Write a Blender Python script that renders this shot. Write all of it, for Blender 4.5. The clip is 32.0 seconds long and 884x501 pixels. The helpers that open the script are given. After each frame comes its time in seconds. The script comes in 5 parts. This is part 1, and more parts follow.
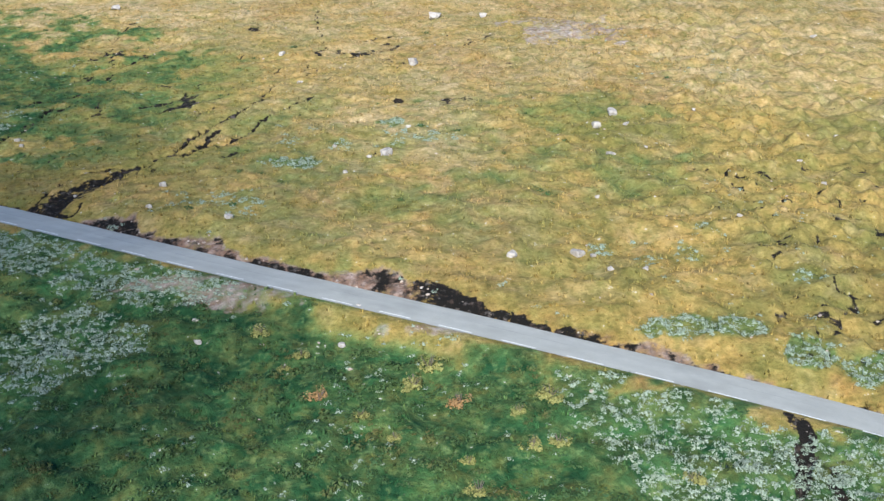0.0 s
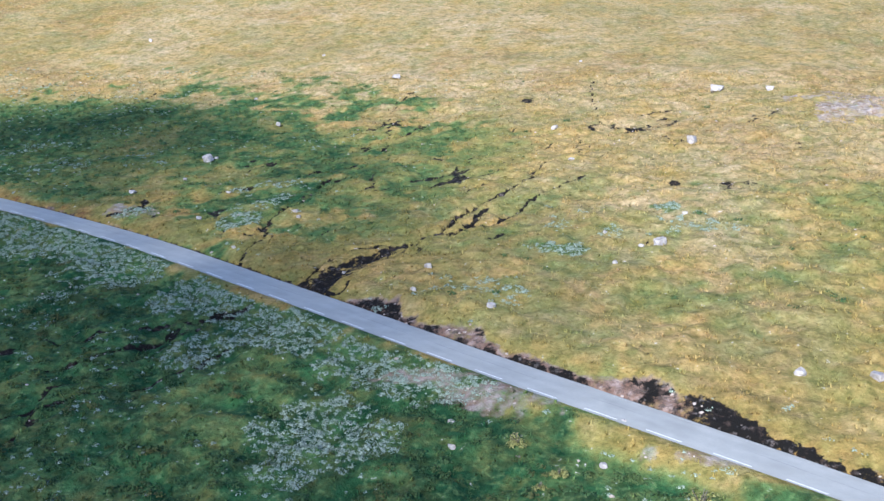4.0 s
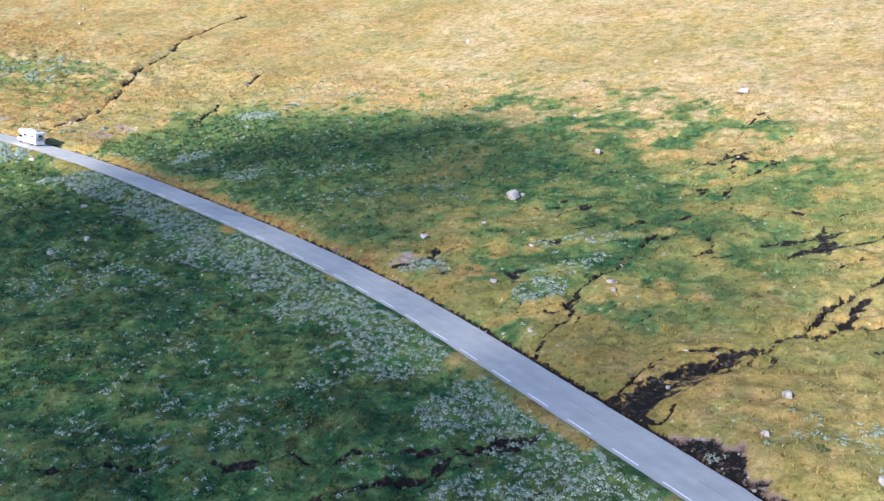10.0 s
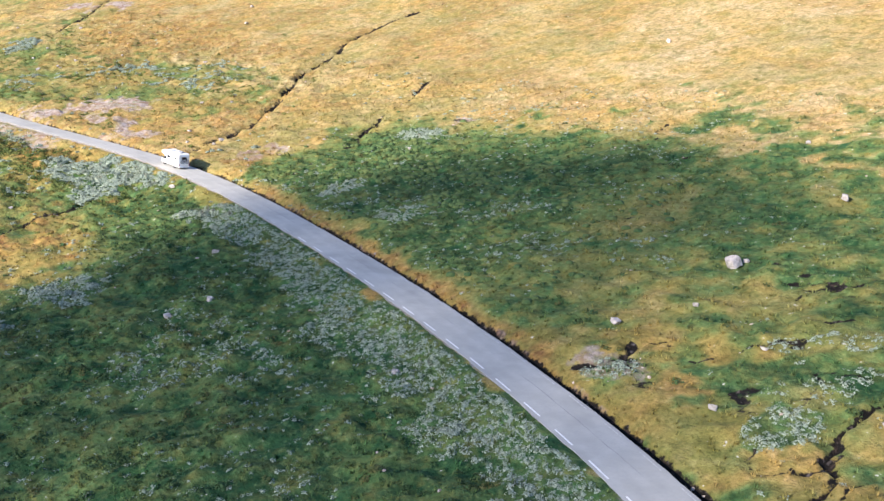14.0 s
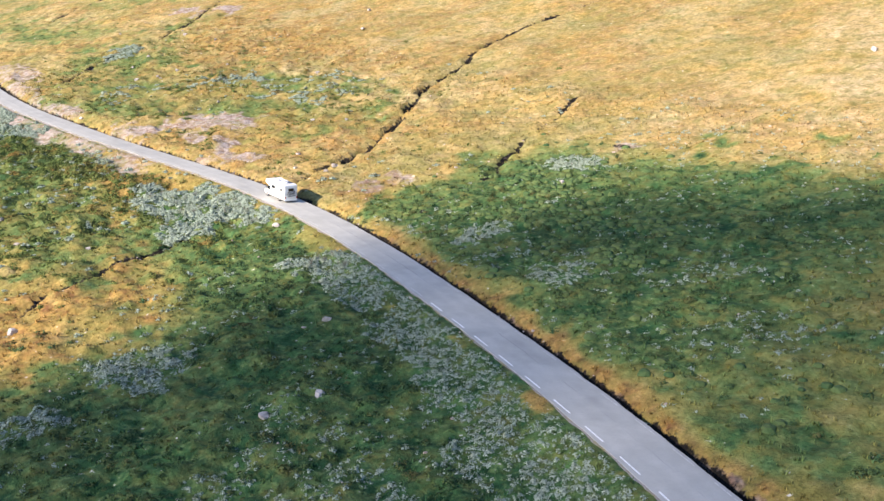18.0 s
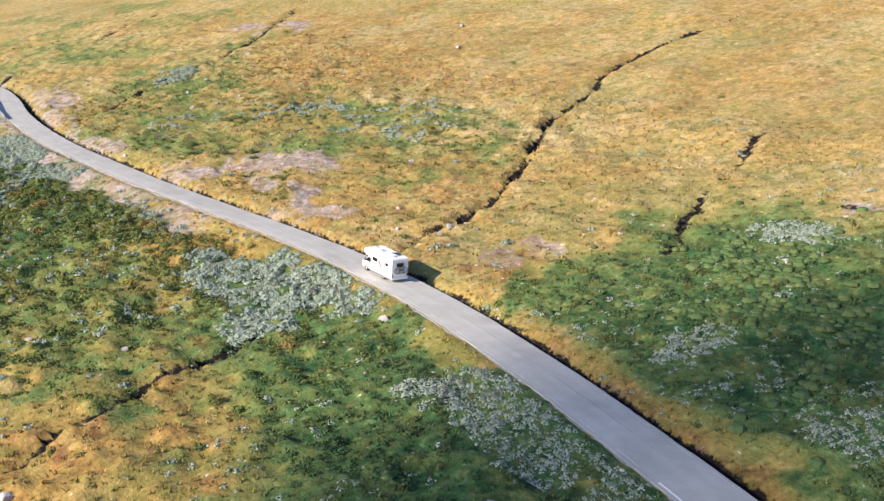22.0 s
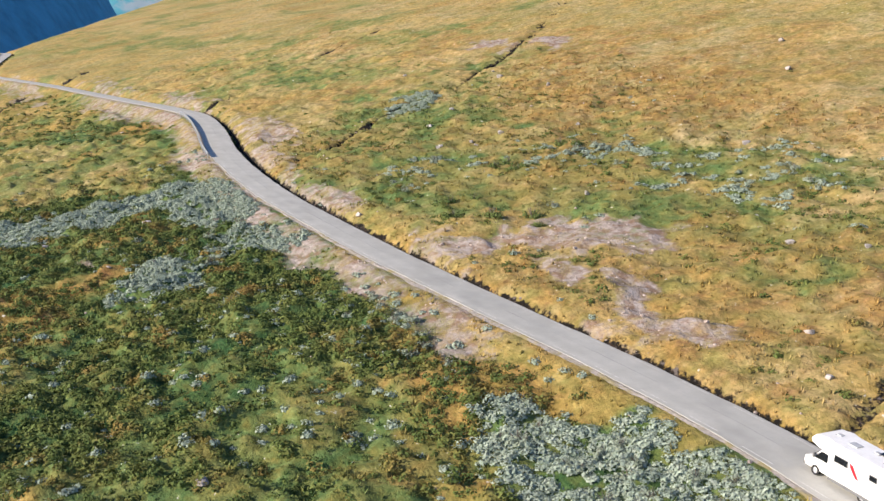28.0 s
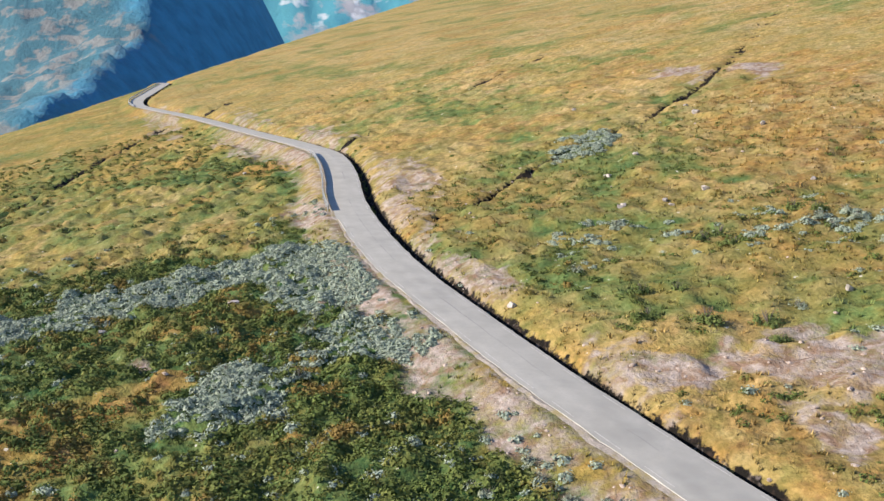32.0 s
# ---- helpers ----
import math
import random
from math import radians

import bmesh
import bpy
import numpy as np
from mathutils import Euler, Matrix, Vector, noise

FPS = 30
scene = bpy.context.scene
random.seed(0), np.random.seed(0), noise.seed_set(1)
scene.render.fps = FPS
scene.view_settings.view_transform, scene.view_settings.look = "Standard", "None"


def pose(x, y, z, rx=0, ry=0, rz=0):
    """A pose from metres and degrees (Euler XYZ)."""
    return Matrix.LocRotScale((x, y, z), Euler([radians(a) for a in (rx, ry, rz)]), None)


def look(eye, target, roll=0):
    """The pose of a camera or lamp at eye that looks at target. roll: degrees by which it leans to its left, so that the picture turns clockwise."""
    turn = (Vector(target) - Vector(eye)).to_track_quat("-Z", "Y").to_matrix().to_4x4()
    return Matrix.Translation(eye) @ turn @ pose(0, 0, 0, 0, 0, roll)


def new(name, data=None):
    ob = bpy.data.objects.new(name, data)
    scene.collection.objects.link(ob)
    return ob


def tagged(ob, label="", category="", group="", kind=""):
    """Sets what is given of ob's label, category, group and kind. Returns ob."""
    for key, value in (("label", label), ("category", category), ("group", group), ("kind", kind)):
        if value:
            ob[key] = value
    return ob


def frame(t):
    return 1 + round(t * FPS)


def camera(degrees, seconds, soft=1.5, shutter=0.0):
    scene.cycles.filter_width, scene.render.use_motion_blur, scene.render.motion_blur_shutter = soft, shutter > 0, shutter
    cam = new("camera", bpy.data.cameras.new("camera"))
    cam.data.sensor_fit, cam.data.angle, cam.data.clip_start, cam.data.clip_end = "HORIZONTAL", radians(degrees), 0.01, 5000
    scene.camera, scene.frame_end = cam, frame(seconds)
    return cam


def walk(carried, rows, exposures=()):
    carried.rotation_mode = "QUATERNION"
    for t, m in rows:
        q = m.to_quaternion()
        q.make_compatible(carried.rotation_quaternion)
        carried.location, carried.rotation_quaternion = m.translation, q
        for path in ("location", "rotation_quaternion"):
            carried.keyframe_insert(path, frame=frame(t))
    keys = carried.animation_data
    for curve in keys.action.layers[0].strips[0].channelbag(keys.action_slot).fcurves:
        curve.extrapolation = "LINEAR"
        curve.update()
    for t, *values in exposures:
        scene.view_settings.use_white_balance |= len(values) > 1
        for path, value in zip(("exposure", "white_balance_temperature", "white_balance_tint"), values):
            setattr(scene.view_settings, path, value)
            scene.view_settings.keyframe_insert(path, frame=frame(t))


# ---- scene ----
cam = camera(47.0, 32.0, soft=1.45)
PATH = [
    (0, (0.00, 0.00, 25.00), (-1.11, 48.87, 14.51), -0.42),
    (0.5, (0.08, -0.58, 25.29), (-2.98, 48.30, 15.22), -0.30),
    (1, (0.12, -1.22, 25.20), (-4.88, 47.62, 15.70), -0.17),
    (1.5, (0.28, -1.79, 25.46), (-6.19, 46.96, 16.44), -0.24),
    (2, (0.35, -1.81, 25.81), (-7.78, 46.78, 17.29), -0.12),
    (2.5, (0.16, -1.13, 26.27), (-9.42, 47.24, 18.03), 0.01),
    (4.5, (-2.83, 10.89, 29.35), (-17.99, 57.89, 21.51), 0.16),
    (5, (-4.10, 15.20, 30.51), (-20.83, 61.65, 22.59), 0.09),
    (5.5, (-5.18, 18.27, 31.27), (-23.43, 64.10, 23.11), 0.11),
    (6, (-6.11, 20.82, 32.25), (-25.54, 66.10, 23.77), 0.11),
    (6.5, (-6.80, 22.17, 32.79), (-27.36, 66.92, 24.14), 0.19),
    (7, (-7.17, 23.18, 33.02), (-29.18, 67.18, 24.13), 0.15),
    (7.5, (-7.41, 23.74, 33.35), (-30.43, 67.21, 24.40), 0.24),
    (8, (-7.86, 24.59, 33.63), (-31.88, 67.51, 24.67), 0.40),
    (8.5, (-8.64, 26.19, 33.88), (-33.59, 68.58, 24.93), 0.43),
    (9, (-10.13, 28.58, 34.40), (-36.04, 70.38, 25.38), 0.50),
    (9.5, (-11.91, 31.32, 34.78), (-38.65, 72.59, 25.76), 0.47),
    (10, (-14.23, 35.00, 35.40), (-41.80, 75.72, 26.35), 0.45),
    (10.5, (-16.68, 38.52, 36.01), (-44.97, 78.74, 26.95), 0.47),
    (11, (-19.64, 42.84, 36.78), (-48.85, 82.35, 27.55), 0.37),
    (11.5, (-22.46, 46.59, 37.55), (-52.47, 85.45, 28.09), 0.28),
    (12, (-25.33, 50.56, 38.35), (-56.26, 88.63, 28.66), 0.16),
    (12.5, (-27.57, 53.67, 39.04), (-59.37, 90.97, 29.18), 0.05),
    (13, (-29.57, 56.25, 39.85), (-62.21, 92.76, 29.80), -0.10),
    (13.5, (-31.81, 58.92, 40.46), (-65.30, 94.66, 30.42), -0.21),
    (14, (-34.39, 61.69, 41.01), (-68.73, 96.62, 30.97), -0.30),
    (14.5, (-37.58, 64.77, 41.48), (-72.63, 98.97, 31.40), -0.28),
    (16.5, (-54.83, 75.48, 41.50), (-91.37, 108.15, 31.60), -0.31),
    (17, (-58.30, 77.58, 41.66), (-95.12, 109.92, 31.74), -0.32),
    (17.5, (-61.39, 79.28, 41.75), (-98.76, 110.97, 31.82), -0.37),
    (18, (-64.58, 80.68, 41.82), (-102.39, 111.89, 32.01), -0.36),
    (18.5, (-68.25, 82.16, 41.94), (-106.33, 113.09, 32.26), -0.33),
    (19, (-72.73, 83.83, 41.90), (-111.04, 114.53, 32.42), -0.28),
    (19.5, (-77.85, 85.80, 41.79), (-116.37, 116.29, 32.49), -0.21),
    (20, (-83.42, 88.15, 41.77), (-122.15, 118.42, 32.64), -0.20),
    (20.5, (-89.37, 90.83, 41.84), (-128.31, 120.87, 32.83), -0.22),
    (21, (-95.82, 93.30, 42.00), (-134.87, 123.25, 33.17), -0.20),
    (21.5, (-102.00, 95.78, 42.14), (-141.26, 125.46, 33.31), -0.24),
    (22, (-107.43, 98.48, 42.28), (-146.81, 127.99, 33.43), -0.27),
    (22.5, (-112.49, 100.98, 42.31), (-152.29, 129.93, 33.44), -0.23),
    (23, (-117.65, 103.25, 42.45), (-158.02, 131.42, 33.68), -0.20),
    (23.5, (-123.50, 105.26, 42.48), (-164.36, 132.75, 33.82), -0.13),
    (24, (-129.47, 106.89, 42.53), (-170.47, 134.17, 33.84), -0.17),
    (24.5, (-135.79, 108.71, 42.63), (-176.94, 135.78, 34.02), -0.21),
    (25, (-141.91, 110.21, 42.71), (-183.25, 137.02, 34.20), -0.19),
    (25.5, (-147.16, 111.36, 42.76), (-188.91, 137.54, 34.28), -0.11),
    (27.5, (-160.27, 111.89, 43.50), (-203.59, 135.43, 35.22), -0.04),
    (28, (-162.77, 112.76, 43.43), (-206.97, 134.77, 35.57), 0.00),
    (28.5, (-165.64, 114.28, 43.43), (-210.46, 135.12, 35.91), 0.06),
    (29, (-169.67, 116.22, 43.36), (-214.99, 136.08, 36.19), 0.19),
    (29.5, (-173.88, 118.28, 43.25), (-219.55, 137.43, 36.39), 0.20),
    (30, (-179.29, 120.66, 43.26), (-225.30, 139.08, 36.64), 0.26),
    (30.5, (-184.60, 122.63, 43.52), (-230.90, 140.38, 37.14), 0.29),
    (31, (-190.25, 124.44, 43.88), (-236.94, 141.19, 37.54), 0.34),
    (31.5, (-194.29, 125.78, 44.27), (-241.22, 141.85, 37.93), 0.31),
    (32, (-198.17, 127.19, 44.56), (-245.43, 142.18, 38.11), 0.38),
]
walk(cam, [(t, look(eye, target, roll)) for t, eye, target, roll in PATH], exposures=[(0.0, 0.64, 5400, 7), (2.5, 0.79, 5100, 11), (6.0, 0.9, 4950, 14), (9.0, 1.11, 5150, 15), (13.0, 1.23, 5800, 17), (19.0, 1.2, 6150, 18), (25.0, 0.75, 6200, 17), (32.0, 0.73, 6200, 15)])

# ---- sky and sun ----
SUN = Vector((-0.07, -1.0, 0.49)).normalized()
world = bpy.data.worlds.new("sky")
scene.world = world
world.use_nodes = True
sky = world.node_tree.nodes.new("ShaderNodeTexSky")
sky.sky_type, sky.sun_disc = "NISHITA", False
sky.sun_elevation = math.asin(SUN.z)
sky.sun_rotation = math.atan2(SUN.x, SUN.y)
sky.altitude, sky.dust_density, sky.ozone_density = 1000, 0.3, 3.5
background = world.node_tree.nodes["Background"]
background.inputs["Strength"].default_value = 0.105
world.node_tree.links.new(sky.outputs[0], background.inputs["Color"])
lamp = bpy.data.lights.new("sun", "SUN")
lamp.energy, lamp.angle, lamp.color = 5.0, radians(0.6), (1.0, 0.86, 0.64)
new("sun", lamp).matrix_world = look(SUN * 900, (0, 0, 0))


# ---- numpy noise ----
TABLE = np.random.RandomState(7).rand(256, 256)


def grain(x, y, size, seed=0):
    """Smooth value noise from 0 to 1 with bumps about size metres wide."""
    u, v = np.asarray(x, float) / size + seed * 17.3, np.asarray(y, float) / size + seed * 9.1
    i, j = np.floor(u).astype(int), np.floor(v).astype(int)
    a, b = u - i, v - j
    a, b = a * a * (3 - 2 * a), b * b * (3 - 2 * b)
    i0, j0, i1, j1 = i % 256, j % 256, (i + 1) % 256, (j + 1) % 256
    return (TABLE[i0, j0] * (1 - a) + TABLE[i1, j0] * a) * (1 - b) + (TABLE[i0, j1] * (1 - a) + TABLE[i1, j1] * a) * b


def smooth(low, high, v):
    s = np.clip((np.asarray(v, float) - low) / (high - low), 0, 1)
    return s * s * (3 - 2 * s)


# ---- the lie of the land ----
# a tilted hillside with broad swells on a regular lattice
SWELLS = [-1.32, -2.06, 0.11, -0.06, -2.27, 1.50, 3.96, -0.70, -1.04, -0.15, -4.02, -5.29, -2.14, -1.92, -1.94, -0.18, -0.86, -1.93, 2.39, 1.76, 0.41]


def hillside(x, y):
    x, y = np.asarray(x, float), np.asarray(y, float)
    z = -26.30 + (-0.0647) * x + 0.2516 * (np.minimum(y, 700) + 0.3 * np.maximum(y - 700, 0))
    n = 0
    for cx in np.linspace(-460, 20, 7):
        for cy in (90, 160, 230):
            z = z + SWELLS[n] * np.exp(-((x - cx) ** 2 + (y - cy) ** 2) / (2 * 75.0**2))
            n += 1
    # the far shoulder, beyond which the hill falls into the valley
    s = -0.458 * (x + 680) - 0.89 * (y - 78) - 24
    z = z - 0.7 * 14 * np.logaddexp(0, s / 14)
    return np.maximum(z, -330 + 0.02 * z)


ROAD = [(90, 54), (60, 66.4), (34, 77.4), (9, 87.2), (-24.5, 101.2), (-52, 114.6), (-84.4, 130.6), (-114, 142.6), (-148.5, 153.6), (-171.5, 159.4),
        (-194, 163.2), (-214, 164.2), (-232, 163), (-250, 160.7), (-268, 158.4), (-287, 156.7), (-302, 155.8), (-315, 156), (-330, 157), (-342, 158.4),
        (-360, 161.6), (-376, 164), (-391, 165.4), (-414, 164.6), (-457, 160.7), (-522, 152.2), (-594, 140.5), (-630, 136), (-655, 135.2), (-680, 136.5),
        (-704, 140.4), (-740, 146), (-780, 152), (-840, 150), (-900, 140)]
RX = np.arange(90.0, -900.0, -0.5)


def through_knots(xs):
    """The road's line as a smooth curve y(x) through its bends."""
    px = np.array([p[0] for p in ROAD], float)[::-1]
    py = np.array([p[1] for p in ROAD], float)[::-1]
    m = np.gradient(py, px)
    k = np.clip(np.searchsorted(px, xs) - 1, 0, len(px) - 2)
    h = px[k + 1] - px[k]
    t = (xs - px[k]) / h
    return ((2 * t**3 - 3 * t**2 + 1) * py[k] + (t**3 - 2 * t**2 + t) * h * m[k] + (-2 * t**3 + 3 * t**2) * py[k + 1] + (t**3 - t**2) * h * m[k + 1])


RY = through_knots(RX)
RZ = hillside(RX, RY)
RZ = np.convolve(np.pad(RZ, 20, mode="edge"), np.ones(41) / 41, "valid") + 0.25
RSLOPE = np.gradient(RY, RX)


def road_at(x):
    """y, z and dy/dx of the road's middle at x."""
    xs = RX[::-1]
    return np.interp(x, xs, RY[::-1]), np.interp(x, xs, RZ[::-1]), np.interp(x, xs, RSLOPE[::-1])


def off_road(x, y):
    """Metres from a line 0.85 m inside each road edge's two-metre mark, uphill positive."""
    ry, rz, rs = road_at(x)
    d = (y - ry + 0.2) / np.sqrt(1 + rs * rs)
    return np.sign(d) * np.maximum(np.abs(d) - 0.85, 0)


# eroded gullies: width, depth, line
GULLIES = [
    (2.25, 0.8, [(-49.8, 118.6), (-48, 122.8), (-46.2, 126.4)]),
    (1.25, 0.7, [(-46.6, 126), (-44.4, 129.4), (-42.3, 132)]),
    (0.5, 0.6, [(-42.6, 131.4), (-40.8, 135), (-38.2, 136.5), (-36.5, 141), (-35.6, 146)]),
    (0.37, 0.8, [(-51.8, 119.2), (-51.4, 124.5), (-49.4, 128.4), (-46.7, 131), (-43.4, 132.4)]),
    (0.37, 0.8, [(-50.6, 120), (-48.8, 124), (-47, 128), (-44, 131)]),
    (0.34, 0.8, [(-48.7, 119), (-46.8, 122.2), (-44.7, 125.2), (-43.1, 128), (-41.8, 131)]),
    (0.31, 0.6, [(-51.5, 122), (-48, 125), (-45.5, 128.5), (-43, 132)]),
    (0.28, 0.5, [(-49.2, 117.3), (-46.2, 116.9), (-45.5, 119.6)]),
    (0.55, 0.8, [(-41.6, 131.5), (-40.3, 135.2), (-39.5, 138.4), (-38.4, 143.4), (-37.4, 147), (-35, 150.6)]),
    (0.31, 0.6, [(-35, 150.6), (-33, 156), (-30, 162)]),
    (0.28, 0.5, [(-41.5, 155.6), (-39.7, 152.3), (-39.1, 156.2), (-37.7, 156)]),
    (0.37, 0.5, [(-38.4, 135.8), (-36.4, 140.2), (-33.9, 138.2), (-33, 141.5), (-30.5, 146), (-28, 153), (-24, 161)]),
    (0.28, 0.4, [(-61.7, 179.9), (-64.4, 190.4), (-61.3, 189.7)]),
    (0.28, 0.4, [(-70.7, 188.5), (-66.8, 187), (-64.1, 189.4), (-67, 195), (-68.3, 201), (-69.2, 215)]),
    (0.22, 0.4, [(-60.6, 180), (-59.7, 186.9), (-57.9, 191.2)]),
    (0.28, 0.4, [(-64.5, 174.8), (-65.1, 178), (-63.5, 175.9)]),
    (0.46, 0.6, [(-69.1, 167.2), (-67, 166.8), (-65.6, 167.6)]),
    (0.25, 0.4, [(-68.2, 169.1), (-67, 166.8)]),
    (0.31, 0.5, [(-62.8, 165.2), (-61.9, 168.6), (-61, 173.6), (-60.8, 179.1)]),
    (0.37, 0.7, [(-65.3, 134.6), (-65.7, 138.3), (-65.6, 144.2), (-63.6, 146), (-64.4, 150.4), (-64.2, 154.4), (-63.8, 158.7)]),
    (0.53, 0.6, [(-71.8, 147.6), (-69.8, 147.2)]),
    (0.31, 0.5, [(-69.3, 149.4), (-67.6, 149)]),
    (0.25, 0.4, [(-70.4, 141.3), (-69.8, 143.6), (-70.5, 145.3)]),
    (0.31, 0.6, [(-63.1, 123.9), (-63.6, 129.9), (-63.3, 132.2), (-65.3, 135)]),
    (0.43, 0.5, [(-50.8, 167.4), (-49.6, 169)]),
    (0.37, 0.5, [(-117, 199.4), (-118, 203)]),
    (0.25, 0.4, [(-82.6, 162), (-81.5, 161.8)]),
    (0.22, 0.4, [(-82.8, 165.9), (-79.7, 166.5), (-77.3, 166.8), (-75.7, 169.9), (-73.5, 171.2)]),
    (0.25, 0.4, [(-69.9, 160.3), (-68.1, 163.2)]),
    (0.37, 0.4, [(-85.8, 199.6), (-87.6, 203.8)]),
    (0.28, 0.4, [(-82.6, 193.3), (-81.2, 191.1)]),
    (0.34, 0.5, [(-127.7, 203.9), (-128.6, 208.5), (-130.4, 215.7)]),
    (0.25, 0.4, [(-134.5, 212.2), (-130.9, 210.5)]),
    (0.28, 0.4, [(-113.4, 177.4), (-111.5, 178.3)]),
    (1.0, 0.4, [(-174, 208.2), (-171.4, 209.6)]),
    (0.68, 0.5, [(-93.4, 140.7), (-91.2, 142), (-89.9, 146)]),
    (0.25, 0.3, [(-24, 150), (-20, 153), (-18, 154)]),
    (0.22, 0.4, [(-38, 165), (-35, 173), (-32, 179)]),
    (0.22, 0.4, [(-28, 182), (-26, 171)]),
    (0.25, 0.4, [(-32, 227), (-29, 208), (-25, 191)]),
    (0.22, 0.4, [(-45, 176), (-41, 184), (-40, 190)]),
    (0.37, 0.6, [(-12.4, 133.4), (-12.1, 135.6)]),
    (0.59, 0.7, [(-54, 110), (-59, 107), (-60, 103), (-65, 97), (-72, 91), (-78, 86), (-90, 70)]),
    (0.5, 0.5, [(-57, 107.5), (-63, 104), (-72, 99), (-84, 93), (-96, 86)]),
    (0.43, 0.4, [(-50, 103), (-54, 96), (-60, 90), (-67, 84)]),
    (0.34, 0.5, [(-55, 109), (-59, 103), (-62, 95), (-66, 88), (-64, 83), (-66, 70)]),
    (0.8, 0.9, [(-200, 229), (-193, 207), (-189, 197), (-184, 188)]),
    (0.6, 0.5, [(-183, 180), (-182, 173)]),
    (0.95, 1.5, [(-244, 282), (-246, 262), (-248, 250), (-244, 239), (-239, 227), (-237, 219), (-232, 212), (-227, 206), (-222, 198), (-218, 190), (-215, 183), (-214, 175), (-211.5, 167.5)]),
    (0.75, 0.9, [(-209, 158), (-206, 152), (-204, 145), (-203, 136), (-199, 127), (-197, 120), (-193, 105)]),
    (1.0, 1.2, [(-430, 296), (-406, 272), (-373, 242), (-359, 227), (-350, 214), (-340, 201), (-337, 192), (-333, 183), (-324, 173), (-321, 164)]),
    (1.2, 0.8, [(-409, 178), (-401, 171)]),
    (1.5, 0.8, [(-452, 236), (-446, 223), (-433, 209)]),
    (1.7, 1.2, [(-525, 140), (-482, 121), (-449, 111), (-416, 104)]),
    (1.6, 0.9, [(-556, 164), (-539, 155)]),
    (0.9, 0.8, [(26.5, 76.5), (25.5, 72), (24.5, 69)]),
]
# bare stony ground: x, y, half extents
BARE_WEST = [(-263, 167.5, 3, 1.6), (-264.9, 180.1, 2.6, 2), (-256.3, 177.1, 3, 1.8), (-254.5, 172.9, 4, 1.8), (-258.7, 172.7, 2, 1.2), (-258.9, 179.2, 4, 2), (-267.8, 166.9, 4, 1.4), (-256, 179, 8, 5.5), (-268, 165, 5, 2.5), (-345, 167, 10, 6), (-365, 171, 10, 4), (-238, 167, 5, 2), (-325, 162, 12, 3.5), (-298, 160.5, 9, 2.5), (-420, 170, 25, 4), (-480, 163, 30, 4)]
BANK_WEST = [(-246, 155.5, 8, 3.5), (-275, 153.5, 9, 3.5), (-262, 155, 9, 3.0), (-284, 152, 6, 3), (-300, 151, 12, 3.5), (-330, 153, 20, 3.5), (-365, 158, 20, 3.5), (-400, 160, 20, 3.5), (-450, 156, 40, 5), (-560, 141, 60, 6)]
BARE_EAST = [(-200, 176, 4, 2.2), (-196, 182, 4, 2), (-30, 97, 5, 1.2), (-172, 209, 3.5, 2.5), (-22, 94, 4, 1.5), (12, 79, 3, 1.2), (20, 207, 9, 8), (-40, 112.5, 3, 1.5), (-90, 142, 4, 2.2), (-2, 88, 4, 1.5)]
SCARS = [(-258, 178, 6.5, 4.2), (-255, 183, 4, 2.4), (-254, 172, 5.5, 2.4), (-239, 171.5, 5, 2.6), (-264, 168, 2.6, 2), (-232, 172, 4, 2.2), (-262, 175, 4, 2.5), (-246, 174, 4, 2), (-292, 129, 3, 2), (-372, 232, 9, 5), (-358, 236, 8, 4)]
# dense dark shrubs on both sides of the road
THICKET = [(-188, 150, 14, 8), (-205, 148, 12, 5), (-178, 142, 10, 8), (-186, 174, 9, 8), (-178, 182, 10, 9), (-285, 142, 12, 9), (-296, 150, 8, 5)]
# sunny grass below the western bend
LEA = [(-346, 125, 17, 14), (-337, 142, 12, 7), (-352, 110, 20, 10), (-398, 126, 20, 9), (-364, 146, 17, 6), (-386, 129, 22, 12), (-400, 115, 26, 9), (-366, 114, 22, 11), (-350, 138, 15, 8), (-340, 150, 8, 4)]
RUST = [(-217, 133, 6, 5), (-291, 130, 8, 5), (-293, 119, 9, 4), (-266, 122, 11, 4.5), (-275, 129, 7, 3), (-258, 132, 10, 3), (-243, 140, 9, 3), (-305, 127, 6, 4), (-228, 130, 10, 6), (-275, 176, 5, 3), (-268, 190, 6, 3), (-345, 232, 26, 13), (-310, 226, 18, 10)]
ORANGE = [(-250, 169, 14, 5), (-228, 170, 8, 4), (-185, 139, 12, 14), (-200, 135, 12, 10), (-193, 174, 11, 7), (-120, 148, 24, 2.5), (-150, 157.5, 25, 3), (5, 84.5, 6, 2), (40, 82, 8, 3), (-222, 140, 14, 12), (-255, 150, 14, 12), (-250, 135, 18, 10), (-300, 215, 40, 25), (-240, 190, 20, 14)]
MOSS = [(-2, 76, 28, 9), (-8, 70, 25, 12), (-30, 76, 14, 10)]
